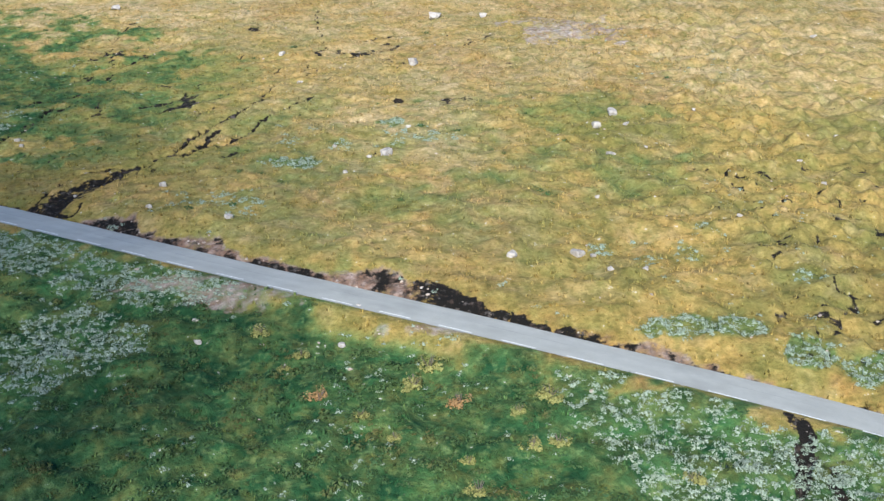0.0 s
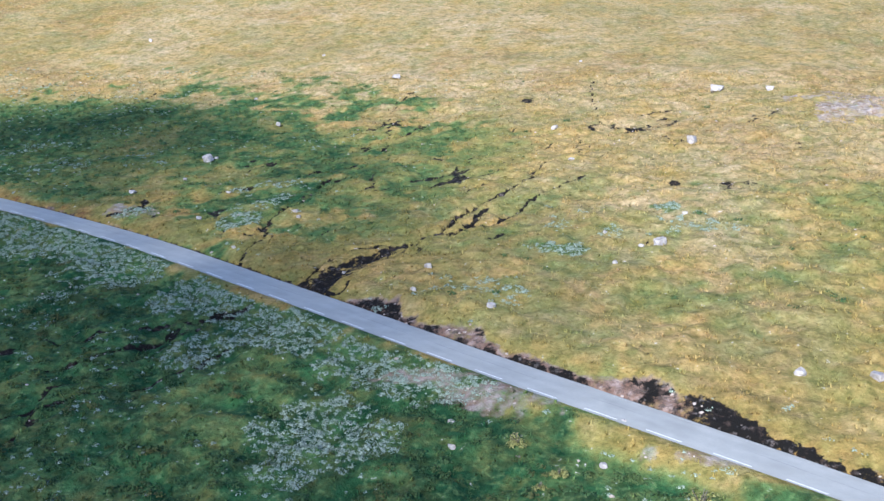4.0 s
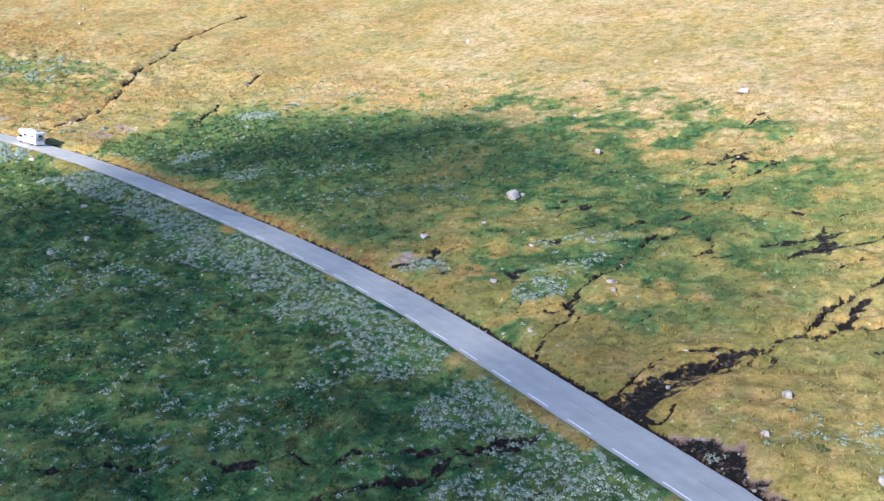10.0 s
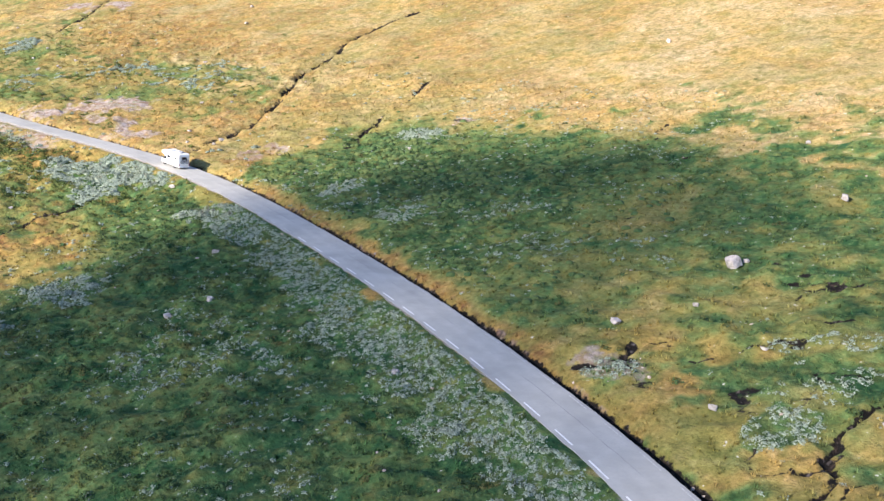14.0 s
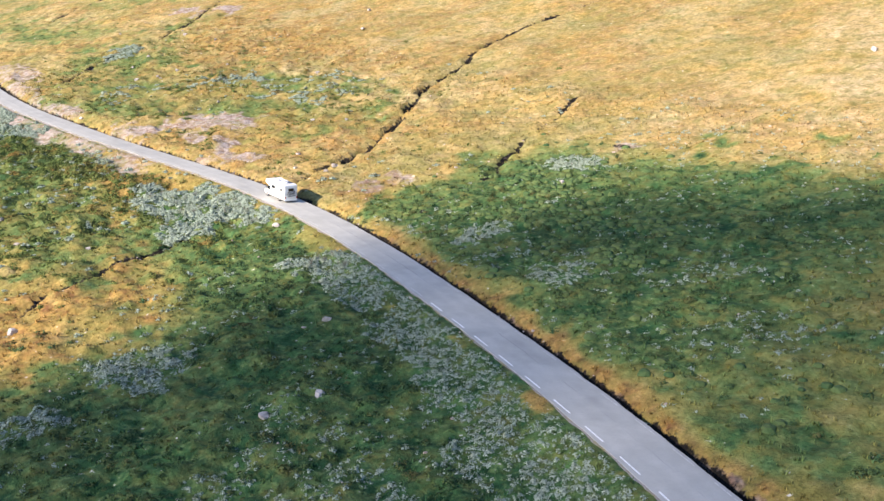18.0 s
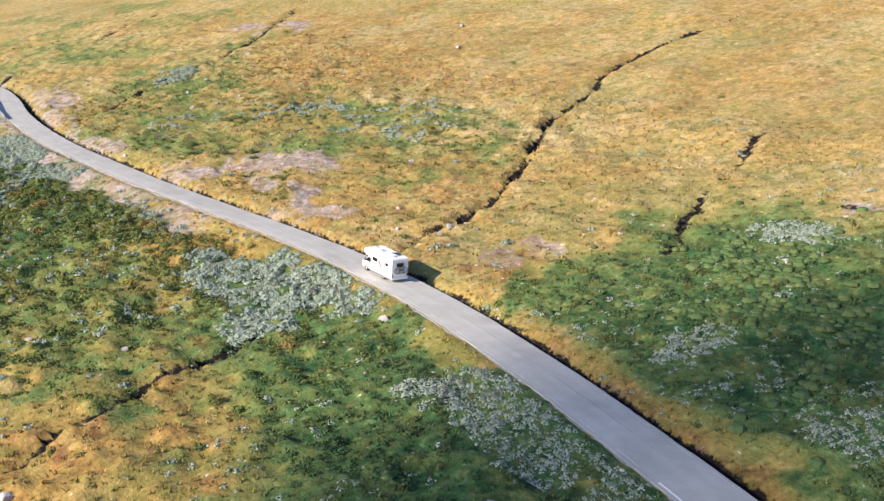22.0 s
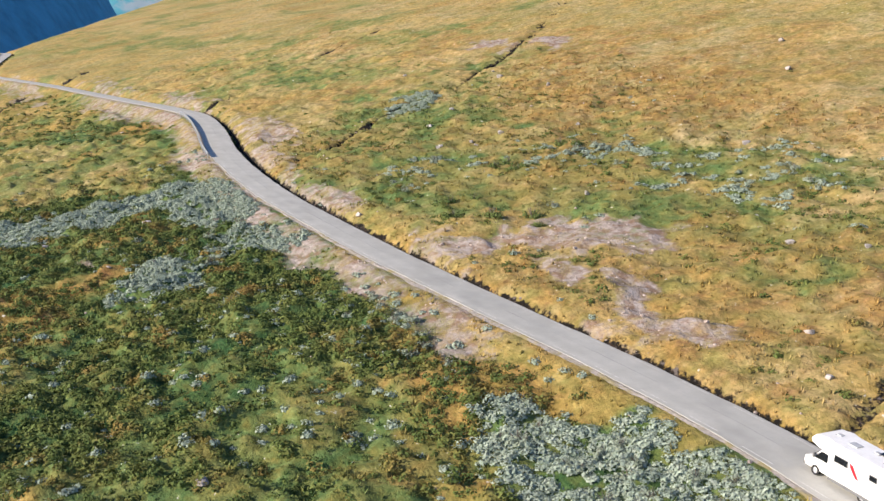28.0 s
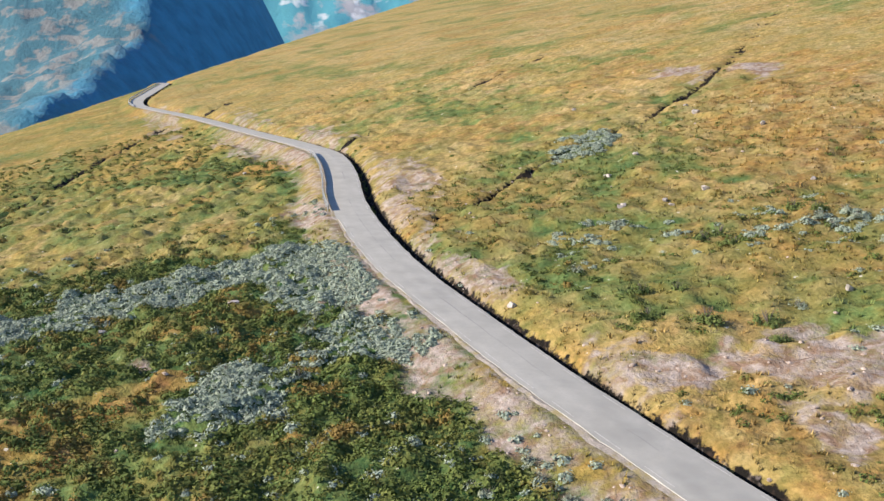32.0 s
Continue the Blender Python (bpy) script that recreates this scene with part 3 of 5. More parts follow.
def ground_material():
    m, tree, shader = material("mountain_grass")
    c, peat, bare, heath = grass_colour(tree)
    for size, low, amount in ((0.5, 0.46, 0.5), (1.5, 0.49, 0.58), (3.4, 0.5, 0.3)):
        c = blend(tree, c, blend(tree, c, (0.36, 0.42, 0.32), 1.0, "MULTIPLY"), times(tree, noise_fac(tree, size, low, low + 0.2, 5), amount))
    c = blend(tree, c, blend(tree, c, (1.45, 1.45, 1.6), 1.0, "MULTIPLY"), times(tree, noise_fac(tree, 0.9, 0.5, 0.62, 5), 0.6))
    c = blend(tree, c, (0.62, 0.60, 0.55), times(tree, noise_fac(tree, 0.9, 0.70, 0.74, 3), 0.8))
    stone = blend(tree, (0.25, 0.21, 0.185), (0.43, 0.38, 0.355), noise_fac(tree, 0.8, 0.38, 0.66, 5))
    stone = blend(tree, stone, (0.20, 0.12, 0.07), times(tree, noise_fac(tree, 1.5, 0.46, 0.62), 0.8))
    stone = blend(tree, stone, blend(tree, blend(tree, (0.17, 0.10, 0.07), (0.33, 0.25, 0.22), noise_fac(tree, 1.1, 0.5, 0.66, 5)), (0.05, 0.034, 0.028), noise_fac(tree, 0.7, 0.46, 0.62, 5)), times(tree, heath, 0.85))
    c = blend(tree, c, stone, ragged(tree, bare, 1.0, 0.3, 0.85, 1.5))
    # peat, taken near black to include the deep shade in gullies and ditch
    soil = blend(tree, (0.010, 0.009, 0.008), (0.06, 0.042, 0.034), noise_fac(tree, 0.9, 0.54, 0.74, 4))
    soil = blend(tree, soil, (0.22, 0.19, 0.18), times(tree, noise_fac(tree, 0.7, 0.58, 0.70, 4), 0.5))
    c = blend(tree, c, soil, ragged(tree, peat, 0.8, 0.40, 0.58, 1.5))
    tree.links.new(c, shader.inputs["Base Color"])
    shader.inputs["Roughness"].default_value = 0.95
    shader.inputs["Specular IOR Level"].default_value = 0.15
    bump_of(tree, shader, noise_fac(tree, 0.3, 0.2, 0.8, 6), 0.8, 0.14)
    return m


def leaf_material(name, dark, light, tint=None, amount=0.5, rust=None):
    """Small leaves: light and dark by leaf and by twig, tinted over wider patches."""
    m, tree, shader = material(name)
    c = blend(tree, blend(tree, dark, light, island(tree)), blend(tree, dark, light, noise_fac(tree, 0.5, 0.36, 0.66, 4)), 0.45)
    if rust:
        c = blend(tree, c, rust, times(tree, noise_fac(tree, 4.5, 0.52, 0.64, 4), 0.8))
    c = blend(tree, c, tint or light, times(tree, noise_fac(tree, 3.0, 0.45, 0.65), amount))
    tree.links.new(c, shader.inputs["Base Color"])
    shader.inputs["Roughness"].default_value = 0.8
    shader.inputs["Specular IOR Level"].default_value = 0.2
    return m


def tuft_material():
    m, tree, shader = material("grass_blades")
    c, peat, bare, heath = grass_colour(tree)
    lit = tree.nodes.new("ShaderNodeMapRange")
    lit.inputs["To Min"].default_value, lit.inputs["To Max"].default_value = 0.45, 1.5
    tree.links.new(island(tree), lit.inputs["Value"])
    mixer = tree.nodes.new("ShaderNodeVectorMath")
    mixer.operation = "SCALE"
    tree.links.new(c, mixer.inputs[0])
    tree.links.new(lit.outputs["Result"], mixer.inputs["Scale"])
    tree.links.new(mixer.outputs[0], shader.inputs["Base Color"])
    shader.inputs["Roughness"].default_value = 0.9
    shader.inputs["Specular IOR Level"].default_value = 0.15
    return m


def asphalt_material():
    """Pale worn asphalt with darker wheel lines, patches and one long seam."""
    m, tree, shader = material("worn_asphalt")
    c = blend(tree, (0.388, 0.385, 0.357), (0.453, 0.45, 0.419), noise_fac(tree, 2.5, 0.35, 0.65))
    c = blend(tree, c, (0.28, 0.285, 0.27), times(tree, noise_fac(tree, 7, 0.52, 0.7), 0.5))
    c = blend(tree, c, (0.34, 0.35, 0.345), times(tree, noise_fac(tree, 0.25, 0.5, 0.8, 5), 0.5))
    across = tree.nodes.new("ShaderNodeAttribute")
    across.attribute_name = "dry"

    def sums(kind, a, b=0.0, d=0.0):
        n = tree.nodes.new("ShaderNodeMath")
        n.operation = kind
        for socket, v in zip(n.inputs, (a, b, d)):
            if isinstance(v, (int, float)):
                socket.default_value = v
            else:
                tree.links.new(v, socket)
        return n.outputs[0]

    tracks = sums("MULTIPLY_ADD", sums("COSINE", sums("MULTIPLY", across.outputs["Fac"], 3.3)), -0.5, 0.5)
    c = blend(tree, c, blend(tree, c, (0.93, 0.93, 0.935), 1.0, "MULTIPLY"), times(tree, tracks, noise_fac(tree, 5, 0.3, 0.6)))
    seam = tree.nodes.new("ShaderNodeMapRange")
    seam.inputs["From Min"].default_value, seam.inputs["From Max"].default_value = 0.09, 0.02
    tree.links.new(sums("ABSOLUTE", sums("ADD", across.outputs["Fac"], sums("MULTIPLY_ADD", noise_fac(tree, 3, 0.2, 0.8), 0.3, -0.55))), seam.inputs["Value"])
    c = blend(tree, c, (0.22, 0.22, 0.225), times(tree, seam.outputs["Result"], times(tree, noise_fac(tree, 9, 0.46, 0.6), 0.6)))
    tree.links.new(c, shader.inputs["Base Color"])
    shader.inputs["Roughness"].default_value = 0.9
    shader.inputs["Specular IOR Level"].default_value = 0.15
    bump_of(tree, shader, noise_fac(tree, 0.05, 0.3, 0.7, 4), 0.3, 0.01)
    return m


def gravel_material():
    m, tree, shader = material("verge_gravel")
    c = blend(tree, (0.33, 0.30, 0.275), (0.22, 0.20, 0.185), noise_fac(tree, 0.35, 0.35, 0.65, 5))
    c = blend(tree, c, (0.24, 0.20, 0.085), times(tree, noise_fac(tree, 1.6, 0.5, 0.62, 5), 0.85))
    tree.links.new(c, shader.inputs["Base Color"])
    shader.inputs["Roughness"].default_value = 0.95
    bump_of(tree, shader, noise_fac(tree, 0.12, 0.3, 0.7, 5), 0.7, 0.05)
    return m


def rock_material(name, pale, dark, size=0.5):
    m, tree, shader = material(name)
    c = blend(tree, pale, dark, noise_fac(tree, size, 0.4, 0.68, 5))
    c = blend(tree, c, (0.10, 0.10, 0.07), times(tree, noise_fac(tree, size * 3, 0.55, 0.7, 4), 0.6))
    tree.links.new(c, shader.inputs["Base Color"])
    shader.inputs["Roughness"].default_value = 0.9
    bump_of(tree, shader, noise_fac(tree, size * 0.4, 0.3, 0.7, 5), 0.6, 0.06)
    return m


def plain(name, colour, rough=0.5, metal=0.0, wear=0.12, size=0.6):
    """A painted or moulded surface with faint dirt."""
    m, tree, shader = material(name)
    worn = tuple(v * (1 - 2.2 * wear) for v in colour)
    tree.links.new(blend(tree, colour, worn, times(tree, noise_fac(tree, size, 0.45, 0.75, 4), 1.0)), shader.inputs["Base Color"])
    shader.inputs["Roughness"].default_value, shader.inputs["Metallic"].default_value = rough, metal
    return m


GROUND = ground_material()
TUFT = tuft_material()
ASPHALT = asphalt_material()
GRAVEL = gravel_material()
WORN_PAINT = plain("worn_road_paint", (0.56, 0.56, 0.54), 0.75, 0, 0.2, 0.3)
PAINT = plain("road_paint", (0.82, 0.82, 0.80), 0.7, 0, 0.14, 0.3)
ROCK = rock_material("lichened_rock", (0.46, 0.42, 0.40), (0.25, 0.225, 0.215))
STONE = rock_material("broken_stone", (0.50, 0.42, 0.37), (0.26, 0.20, 0.17), 0.3)
WILLOW = leaf_material("willow_leaves", (0.15, 0.205, 0.16), (0.41, 0.465, 0.385), (0.25, 0.32, 0.25), 0.4)
# dark green leaves with the teal of the cloud's shade in their colour
SHRUB = leaf_material("shaded_birch_leaves", (0.02, 0.055, 0.024), (0.07, 0.125, 0.045), (0.12, 0.14, 0.04), 0.3, (0.10, 0.09, 0.03))
WEST_SHRUB = leaf_material("heath_leaves", (0.035, 0.065, 0.016), (0.145, 0.19, 0.05), (0.20, 0.19, 0.05), 0.4, (0.24, 0.15, 0.045))
TWIG = plain("grey_bark", (0.13, 0.11, 0.09), 0.9)
STEEL = plain("galvanised_steel", (0.55, 0.57, 0.60), 0.45, 0.8, 0.15)


# ---- mesh helpers ----
def mesh_of(name, verts, faces, mat, smooth_faces=False, masks=None):
    """A mesh from numpy arrays of corners and of faces with equal numbers of corners."""
    me = bpy.data.meshes.new(name)
    verts, faces = np.asarray(verts, np.float32), np.asarray(faces, np.int32)
    k = faces.shape[1]
    me.vertices.add(len(verts))
    me.vertices.foreach_set("co", verts.ravel())
    me.loops.add(faces.size)
    me.loops.foreach_set("vertex_index", faces.ravel())
    me.polygons.add(len(faces))
    me.polygons.foreach_set("loop_start", np.arange(0, faces.size, k, dtype=np.int32))
    me.update(calc_edges=True)
    me.polygons.foreach_set("use_smooth", np.full(len(faces), smooth_faces))
    if masks is not None:
        layer = me.attributes.new("cover", "FLOAT_COLOR", "POINT")
        layer.data.foreach_set("color", np.asarray(masks[:, :4], np.float32).ravel())
        layer = me.attributes.new("dry", "FLOAT", "POINT")
        layer.data.foreach_set("value", np.asarray(masks[:, 4], np.float32))
    me.materials.append(mat)
    return me


def part(name, bm, mat, parent, label=""):
    """Links a bmesh as one mesh object under a thing or a part."""
    me = bpy.data.meshes.new(name)
    bm.normal_update()
    bm.to_mesh(me)
    bm.free()
    me.materials.append(mat)
    ob = new(name, me)
    ob.parent = parent
    if label:
        tagged(ob, label)
    return ob


def box(sx, sy, sz, at=(0, 0, 0), bevel=0.0, segments=2):
    bm = bmesh.new()
    bmesh.ops.create_cube(bm, size=1.0)
    bmesh.ops.scale(bm, vec=(sx, sy, sz), verts=bm.verts)
    bmesh.ops.translate(bm, vec=at, verts=bm.verts)
    if bevel:
        bmesh.ops.bevel(bm, geom=bm.edges[:], offset=bevel, segments=segments, affect="EDGES", profile=0.5)
    return bm


# ---- ground ----
def stepped(spans, before, after, grow=1.05):
    """Coordinates with the steps that the spans give, widening outside them."""
    mid = np.concatenate([np.arange(a, b - 0.5 * s, s) for a, b, s in spans])
    left, right, step, p = [], [], spans[0][2], mid[0]
    while p > before:
        step *= grow
        p -= step
        left.append(p)
    step, p = spans[-1][2], mid[-1]
    while p < after:
        step *= grow
        p += step
        right.append(p)
    return np.concatenate([left[::-1], mid, right])


gx = stepped([(-470, -345, 0.9), (-345, -80, 0.78), (-80, -4, 0.42), (-4, 16, 0.7), (16, 56, 0.48)], -1500, 1200)
gy = stepped([(68, 112, 0.62), (112, 172, 0.45), (172, 215, 0.65)], -900, 1500)
mx, my = np.meshgrid(gx, gy, indexing="ij")
fx, fy = mx.ravel(), my.ravel()
number = np.arange(len(fx)).reshape(mx.shape)
quads = np.stack([number[:-1, :-1], number[1:, :-1], number[1:, 1:], number[:-1, 1:]], -1).reshape(-1, 4)
side = off_road(fx, fy)
# the ditch above the road is a finer sheet of its own, so the ground lies below it there
under = 0.7 * smooth(1.7, 2.1, side) * smooth(3.9, 3.4, side) * (fx < 56) * (fx > -416)
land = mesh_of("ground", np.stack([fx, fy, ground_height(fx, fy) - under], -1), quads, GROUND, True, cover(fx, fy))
tagged(new("ground", land), "sloping mountain grassland with gullies, peat and bare stony patches", "ground", kind="structure")


# ---- road ----
def ribbon_mesh(name, x0, x1, offsets, lifts, mat, step=1.0, wobble=0.0):
    xs = np.arange(x0, x1, -step)
    y, z, s = road_at(xs)
    n = np.sqrt(1 + s * s)
    rows = []
    for k, (d, h) in enumerate(zip(offsets, lifts)):
        w = wobble * (grain(xs, xs * 0, 2.3, 40 + k) - 0.5 + 0.6 * (grain(xs, xs * 0, 0.9, 50 + k) - 0.5)) if abs(d) > 2.5 else 0
        e = d + w + 0.42 * smooth(-205, -225, xs) * (d < -2.4)
        rows.append(np.stack([xs - s / n * e, y + e / n, z + h], -1))
    v = np.stack(rows, 1).reshape(-1, 3)
    k = len(offsets)
    a = np.arange((len(xs) - 1) * k).reshape(-1, k)[:, :-1].ravel()
    across = np.zeros((len(v), 5))
    across[:, 4] = np.tile(np.array(offsets) + 0.2, len(xs))
    return mesh_of(name, v, np.stack([a, a + k, a + k + 1, a + 1], -1), mat, False, across)


road = new("road", ribbon_mesh("road", 88, -898, (-3.09, -3.05, -1.5, -0.2, 1.2, 2.61, 2.65), (-0.3, 0, 0.025, 0.04, 0.025, 0, -0.3), ASPHALT, 0.5, 0.16))
tagged(road, "narrow grey asphalt mountain road with worn white edge dashes", "road", kind="structure")
ax, across = np.meshgrid(np.arange(60.0, -420.0, -0.4), np.arange(2.45, 6.8, 0.25), indexing="ij")
ry, rz, rs = road_at(ax.ravel())
norm = np.sqrt(1 + rs * rs)
dx, dy = ax.ravel() - rs / norm * across.ravel(), ry + across.ravel() / norm
number = np.arange(len(dx)).reshape(ax.shape)
quads = np.stack([number[:-1, :-1], number[:-1, 1:], number[1:, 1:], number[1:, :-1]], -1).reshape(-1, 4)
dz = ground_height(dx, dy) + 0.03 + 0.16 * (grain(dx, dy, 0.7, 60) - 0.5) * smooth(2.6, 3.0, across.ravel()) - 0.15 * smooth(6.0, 6.7, across.ravel())
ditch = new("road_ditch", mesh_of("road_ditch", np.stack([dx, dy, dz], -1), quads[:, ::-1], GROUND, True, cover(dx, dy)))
tagged(ditch, "overgrown ditch with painted dark shade and cut bank along the upper road edge", "ditch", kind="structure")
shoulder = new("road_shoulder", ribbon_mesh("road_shoulder", 88, -898, (-2.7, -3.2, -3.9), (-0.03, -0.045, -0.30), GRAVEL, 0.5, 0.5))
tagged(shoulder, "narrow grey gravel shoulder along the lower road edge", "road shoulder", kind="structure")
for side in (-1, 1):
    at = 80.0
    while at > -640:
        xs = np.linspace(at, at - 3.0, 5)
        y, z, s = road_at(xs)
        n = np.sqrt(1 + s * s)
        v, d, w = [], -0.2 + side * 2.4, (0.09 if side < 0 else 0.05) if at > -150 else 0.05
        if side < 0 and -395 < at < -325:
            at -= 5.6
            continue
        if side < 0:
            d += 0.42 * float(smooth(-205, -225, at))
        for e in (d - w, d + w):
            v.append(np.stack([xs - s / n * e, y + e / n, z + 0.04 - 0.04 * (abs(e + 0.2) / 2.85) ** 2 + 0.022], -1))
        v = np.concatenate(v)
        f = np.array([[i, i + 1, i + 6, i + 5] for i in range(4)])
        dash = new("edge_dash", mesh_of("edge_dash", v, f[:, ::-1], PAINT if at > -150 and side < 0 else WORN_PAINT))
        dash.parent = road
        at -= 5.6


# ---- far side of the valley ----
def hazed_rock(name, low, heath, rock, snow, size):
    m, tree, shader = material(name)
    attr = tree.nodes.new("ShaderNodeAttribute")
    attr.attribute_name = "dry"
    # blue distance haze is mixed straight into the rock's base colour
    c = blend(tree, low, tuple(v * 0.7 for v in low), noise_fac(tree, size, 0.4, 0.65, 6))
    # heath: darker tone painted on the masked sunny flank to offset its sunlight
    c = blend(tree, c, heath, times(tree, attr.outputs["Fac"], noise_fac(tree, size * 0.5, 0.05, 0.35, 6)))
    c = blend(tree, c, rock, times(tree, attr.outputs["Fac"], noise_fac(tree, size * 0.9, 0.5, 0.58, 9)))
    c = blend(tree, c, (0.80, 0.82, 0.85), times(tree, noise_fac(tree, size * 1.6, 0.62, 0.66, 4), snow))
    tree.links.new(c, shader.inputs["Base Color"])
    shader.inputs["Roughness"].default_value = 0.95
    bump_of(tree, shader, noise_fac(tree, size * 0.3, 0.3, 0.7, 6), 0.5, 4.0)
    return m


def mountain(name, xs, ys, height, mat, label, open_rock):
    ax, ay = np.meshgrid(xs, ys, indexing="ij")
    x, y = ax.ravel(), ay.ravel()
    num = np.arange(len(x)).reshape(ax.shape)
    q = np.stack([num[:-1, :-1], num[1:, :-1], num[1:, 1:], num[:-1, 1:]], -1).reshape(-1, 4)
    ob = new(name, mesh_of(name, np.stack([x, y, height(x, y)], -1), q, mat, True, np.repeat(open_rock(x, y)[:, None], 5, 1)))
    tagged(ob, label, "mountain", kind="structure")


def crags(x, y, size, seed):
    n = 1 - np.abs(2 * grain(x, y, size, seed) - 1)
    return n + 0.5 * (1 - np.abs(2 * grain(x, y, size * 0.45, seed + 1) - 1)) + 0.25 * grain(x, y, size * 0.2, seed + 2)


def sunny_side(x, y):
    """The near mountain's sunny side of its crest: bare rock, and a darker tone painted against the sun."""
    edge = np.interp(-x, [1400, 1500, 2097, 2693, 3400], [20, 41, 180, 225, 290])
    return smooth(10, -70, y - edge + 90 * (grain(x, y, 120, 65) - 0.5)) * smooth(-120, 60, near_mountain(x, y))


def near_mountain(x, y):
    crest_y = np.interp(-x, [1400, 1500, 2097, 2693, 3400], [20, 41, 180, 225, 290])
    crest_z = np.interp(-x, [1150, 1400, 1500, 2097, 2693, 3400], [-330, -60, 40, 190, 560, 760])
    d = y - crest_y
    z = crest_z - np.where(d < 0, -d * 0.35, d * 0.75 + 0.002 * d * d)
    z = z + (crags(x, y, 75, 61) - 0.9) * np.where(d < 0, 22, 4) * smooth(-330, 0, z)
    return np.maximum(z, -330)


def far_mountain(x, y):
    back = np.clip((-x - 3300) / 900, 0, 1)
    z = -300 + 1150 * back**0.8 - 0.10 * np.maximum(600 - y, 0) + 0.10 * np.maximum(y - 700, 0)
    return np.maximum(z + (crags(x, y, 260, 71) - 0.9) * 110 * back, -330)


# colours: haze-tinted base, tone for the masked side, bare rock
mountain("mountain_near", np.arange(-3300, -1150, 18.0), np.arange(-1900, 1300, 18.0), near_mountain, hazed_rock("hazed_mountain_rock", (0.05, 0.25, 0.41), (0.035, 0.125, 0.175), (0.17, 0.19, 0.20), 0.0, 45), "craggy haze-blue mountain spur across the valley", sunny_side)
mountain("mountain_far", np.arange(-4600, -3250, 40.0), np.arange(-2600, 2600, 40.0), far_mountain, hazed_rock("hazed_far_mountain", (0.08, 0.34, 0.46), (0.10, 0.37, 0.46), (0.42, 0.43, 0.47), 0.7, 160), "distant pale mountain wall with snow patches", lambda x, y: smooth(150, 420, far_mountain(x, y)))


# ---- a cloud between the sun and the hillside ----
def inside_of(px, py, ring):
    hit_ = np.zeros(len(px), bool)
    for (ax, ay), (bx, by) in zip(ring, ring[1:] + ring[:1]):
        cross = ((ay > py) != (by > py)) & (px < (bx - ax) * (py - ay) / ((by - ay) or 1e-9) + ax)
        hit_ ^= cross
    return hit_


def ball(level):
    bm = bmesh.new()
    bmesh.ops.create_icosphere(bm, subdivisions=level, radius=1.0)
    v = np.array([p.co[:] for p in bm.verts])
    f = np.array([[p.index for p in face.verts] for face in bm.faces])
    bm.free()
    return v, f


def build_cloud():
    rng = np.random.RandomState(3)
    shape = [(-167, -60), (-170, 120), (-179, 150), (-177, 168), (-157, 190), (-134, 201), (-115, 208), (-96, 200), (-72, 184), (-50, 164), (-24, 142), (-15, 125), (-10, 108), (-10, 94), (-22, 76), (-28, 50), (-28, -60)]
    lx, ly = np.meshgrid(np.arange(-200, 40, 10.5), np.arange(-80, 240, 10.5))
    px, py = lx.ravel() + rng.uniform(-4, 4, lx.size), ly.ravel() + rng.uniform(-4, 4, lx.size)
    ok = inside_of(px, py, shape)
    px, py = px[ok], py[ok]
    t = (620 - hillside(px, py)) / SUN.z
    mid = np.stack([px, py, hillside(px, py)], -1) + t[:, None] * np.array(SUN)
    v, f = ball(2)
    r = rng.uniform(6.5, 10.5, len(mid)) * (1 - 0.42 * smooth(-125, -75, px) * smooth(112, 138, py)) * (1 - 0.4 * smooth(-48, -36, px) * smooth(70, 90, py))
    verts = (v[None] * r[:, None, None] * np.array([1.15, 1.0, 0.6]) + mid[:, None]).reshape(-1, 3)
    faces = (f[None] + (np.arange(len(mid)) * len(v))[:, None, None]).reshape(-1, 3)
    m, tree, shader = material("thin_cloud")
    shader.inputs["Base Color"].default_value = (0.85, 0.85, 0.86, 1)
    shader.inputs["Roughness"].default_value = 1.0
    clear, mixed = tree.nodes.new("ShaderNodeBsdfTransparent"), tree.nodes.new("ShaderNodeMixShader")
    mixed.inputs[0].default_value = 0.265
    tree.links.new(clear.outputs[0], mixed.inputs[1])
    tree.links.new(shader.outputs[0], mixed.inputs[2])
    tree.links.new(mixed.outputs[0], tree.nodes["Material Output"].inputs["Surface"])
    tagged(new("cloud", mesh_of("cloud", verts, faces, m, True)), "drifting white fair-weather cloud high above the hillside", "cloud", kind="structure")


build_cloud()


# ---- stones ----
def rock_mesh(seed, level=2):
    rng = np.random.RandomState(seed)
    v, f = ball(level)
    sides = [s * np.eye(3)[k] + rng.normal(size=3) * 0.22 for k in range(3) for s in (-1, 1)] + [rng.normal(size=3) for _ in range(5)]
    for k, n in enumerate(sides):
        n = n / np.linalg.norm(n)
        cut = rng.uniform(0.44, 0.56) if k < 6 else rng.uniform(0.62, 0.85)
        over = np.maximum(v @ n - cut, 0)
        v = v - over[:, None] * n * 0.92
    v = v * 1.12 * (1 + 0.05 * (np.sin(v @ rng.uniform(-5, 5, 3) + seed) + np.sin(v @ rng.uniform(-9, 9, 3)))[:, None])
    return mesh_of("rock", v, f, ROCK)


ROCK_MESHES = [rock_mesh(s) for s in range(7)]
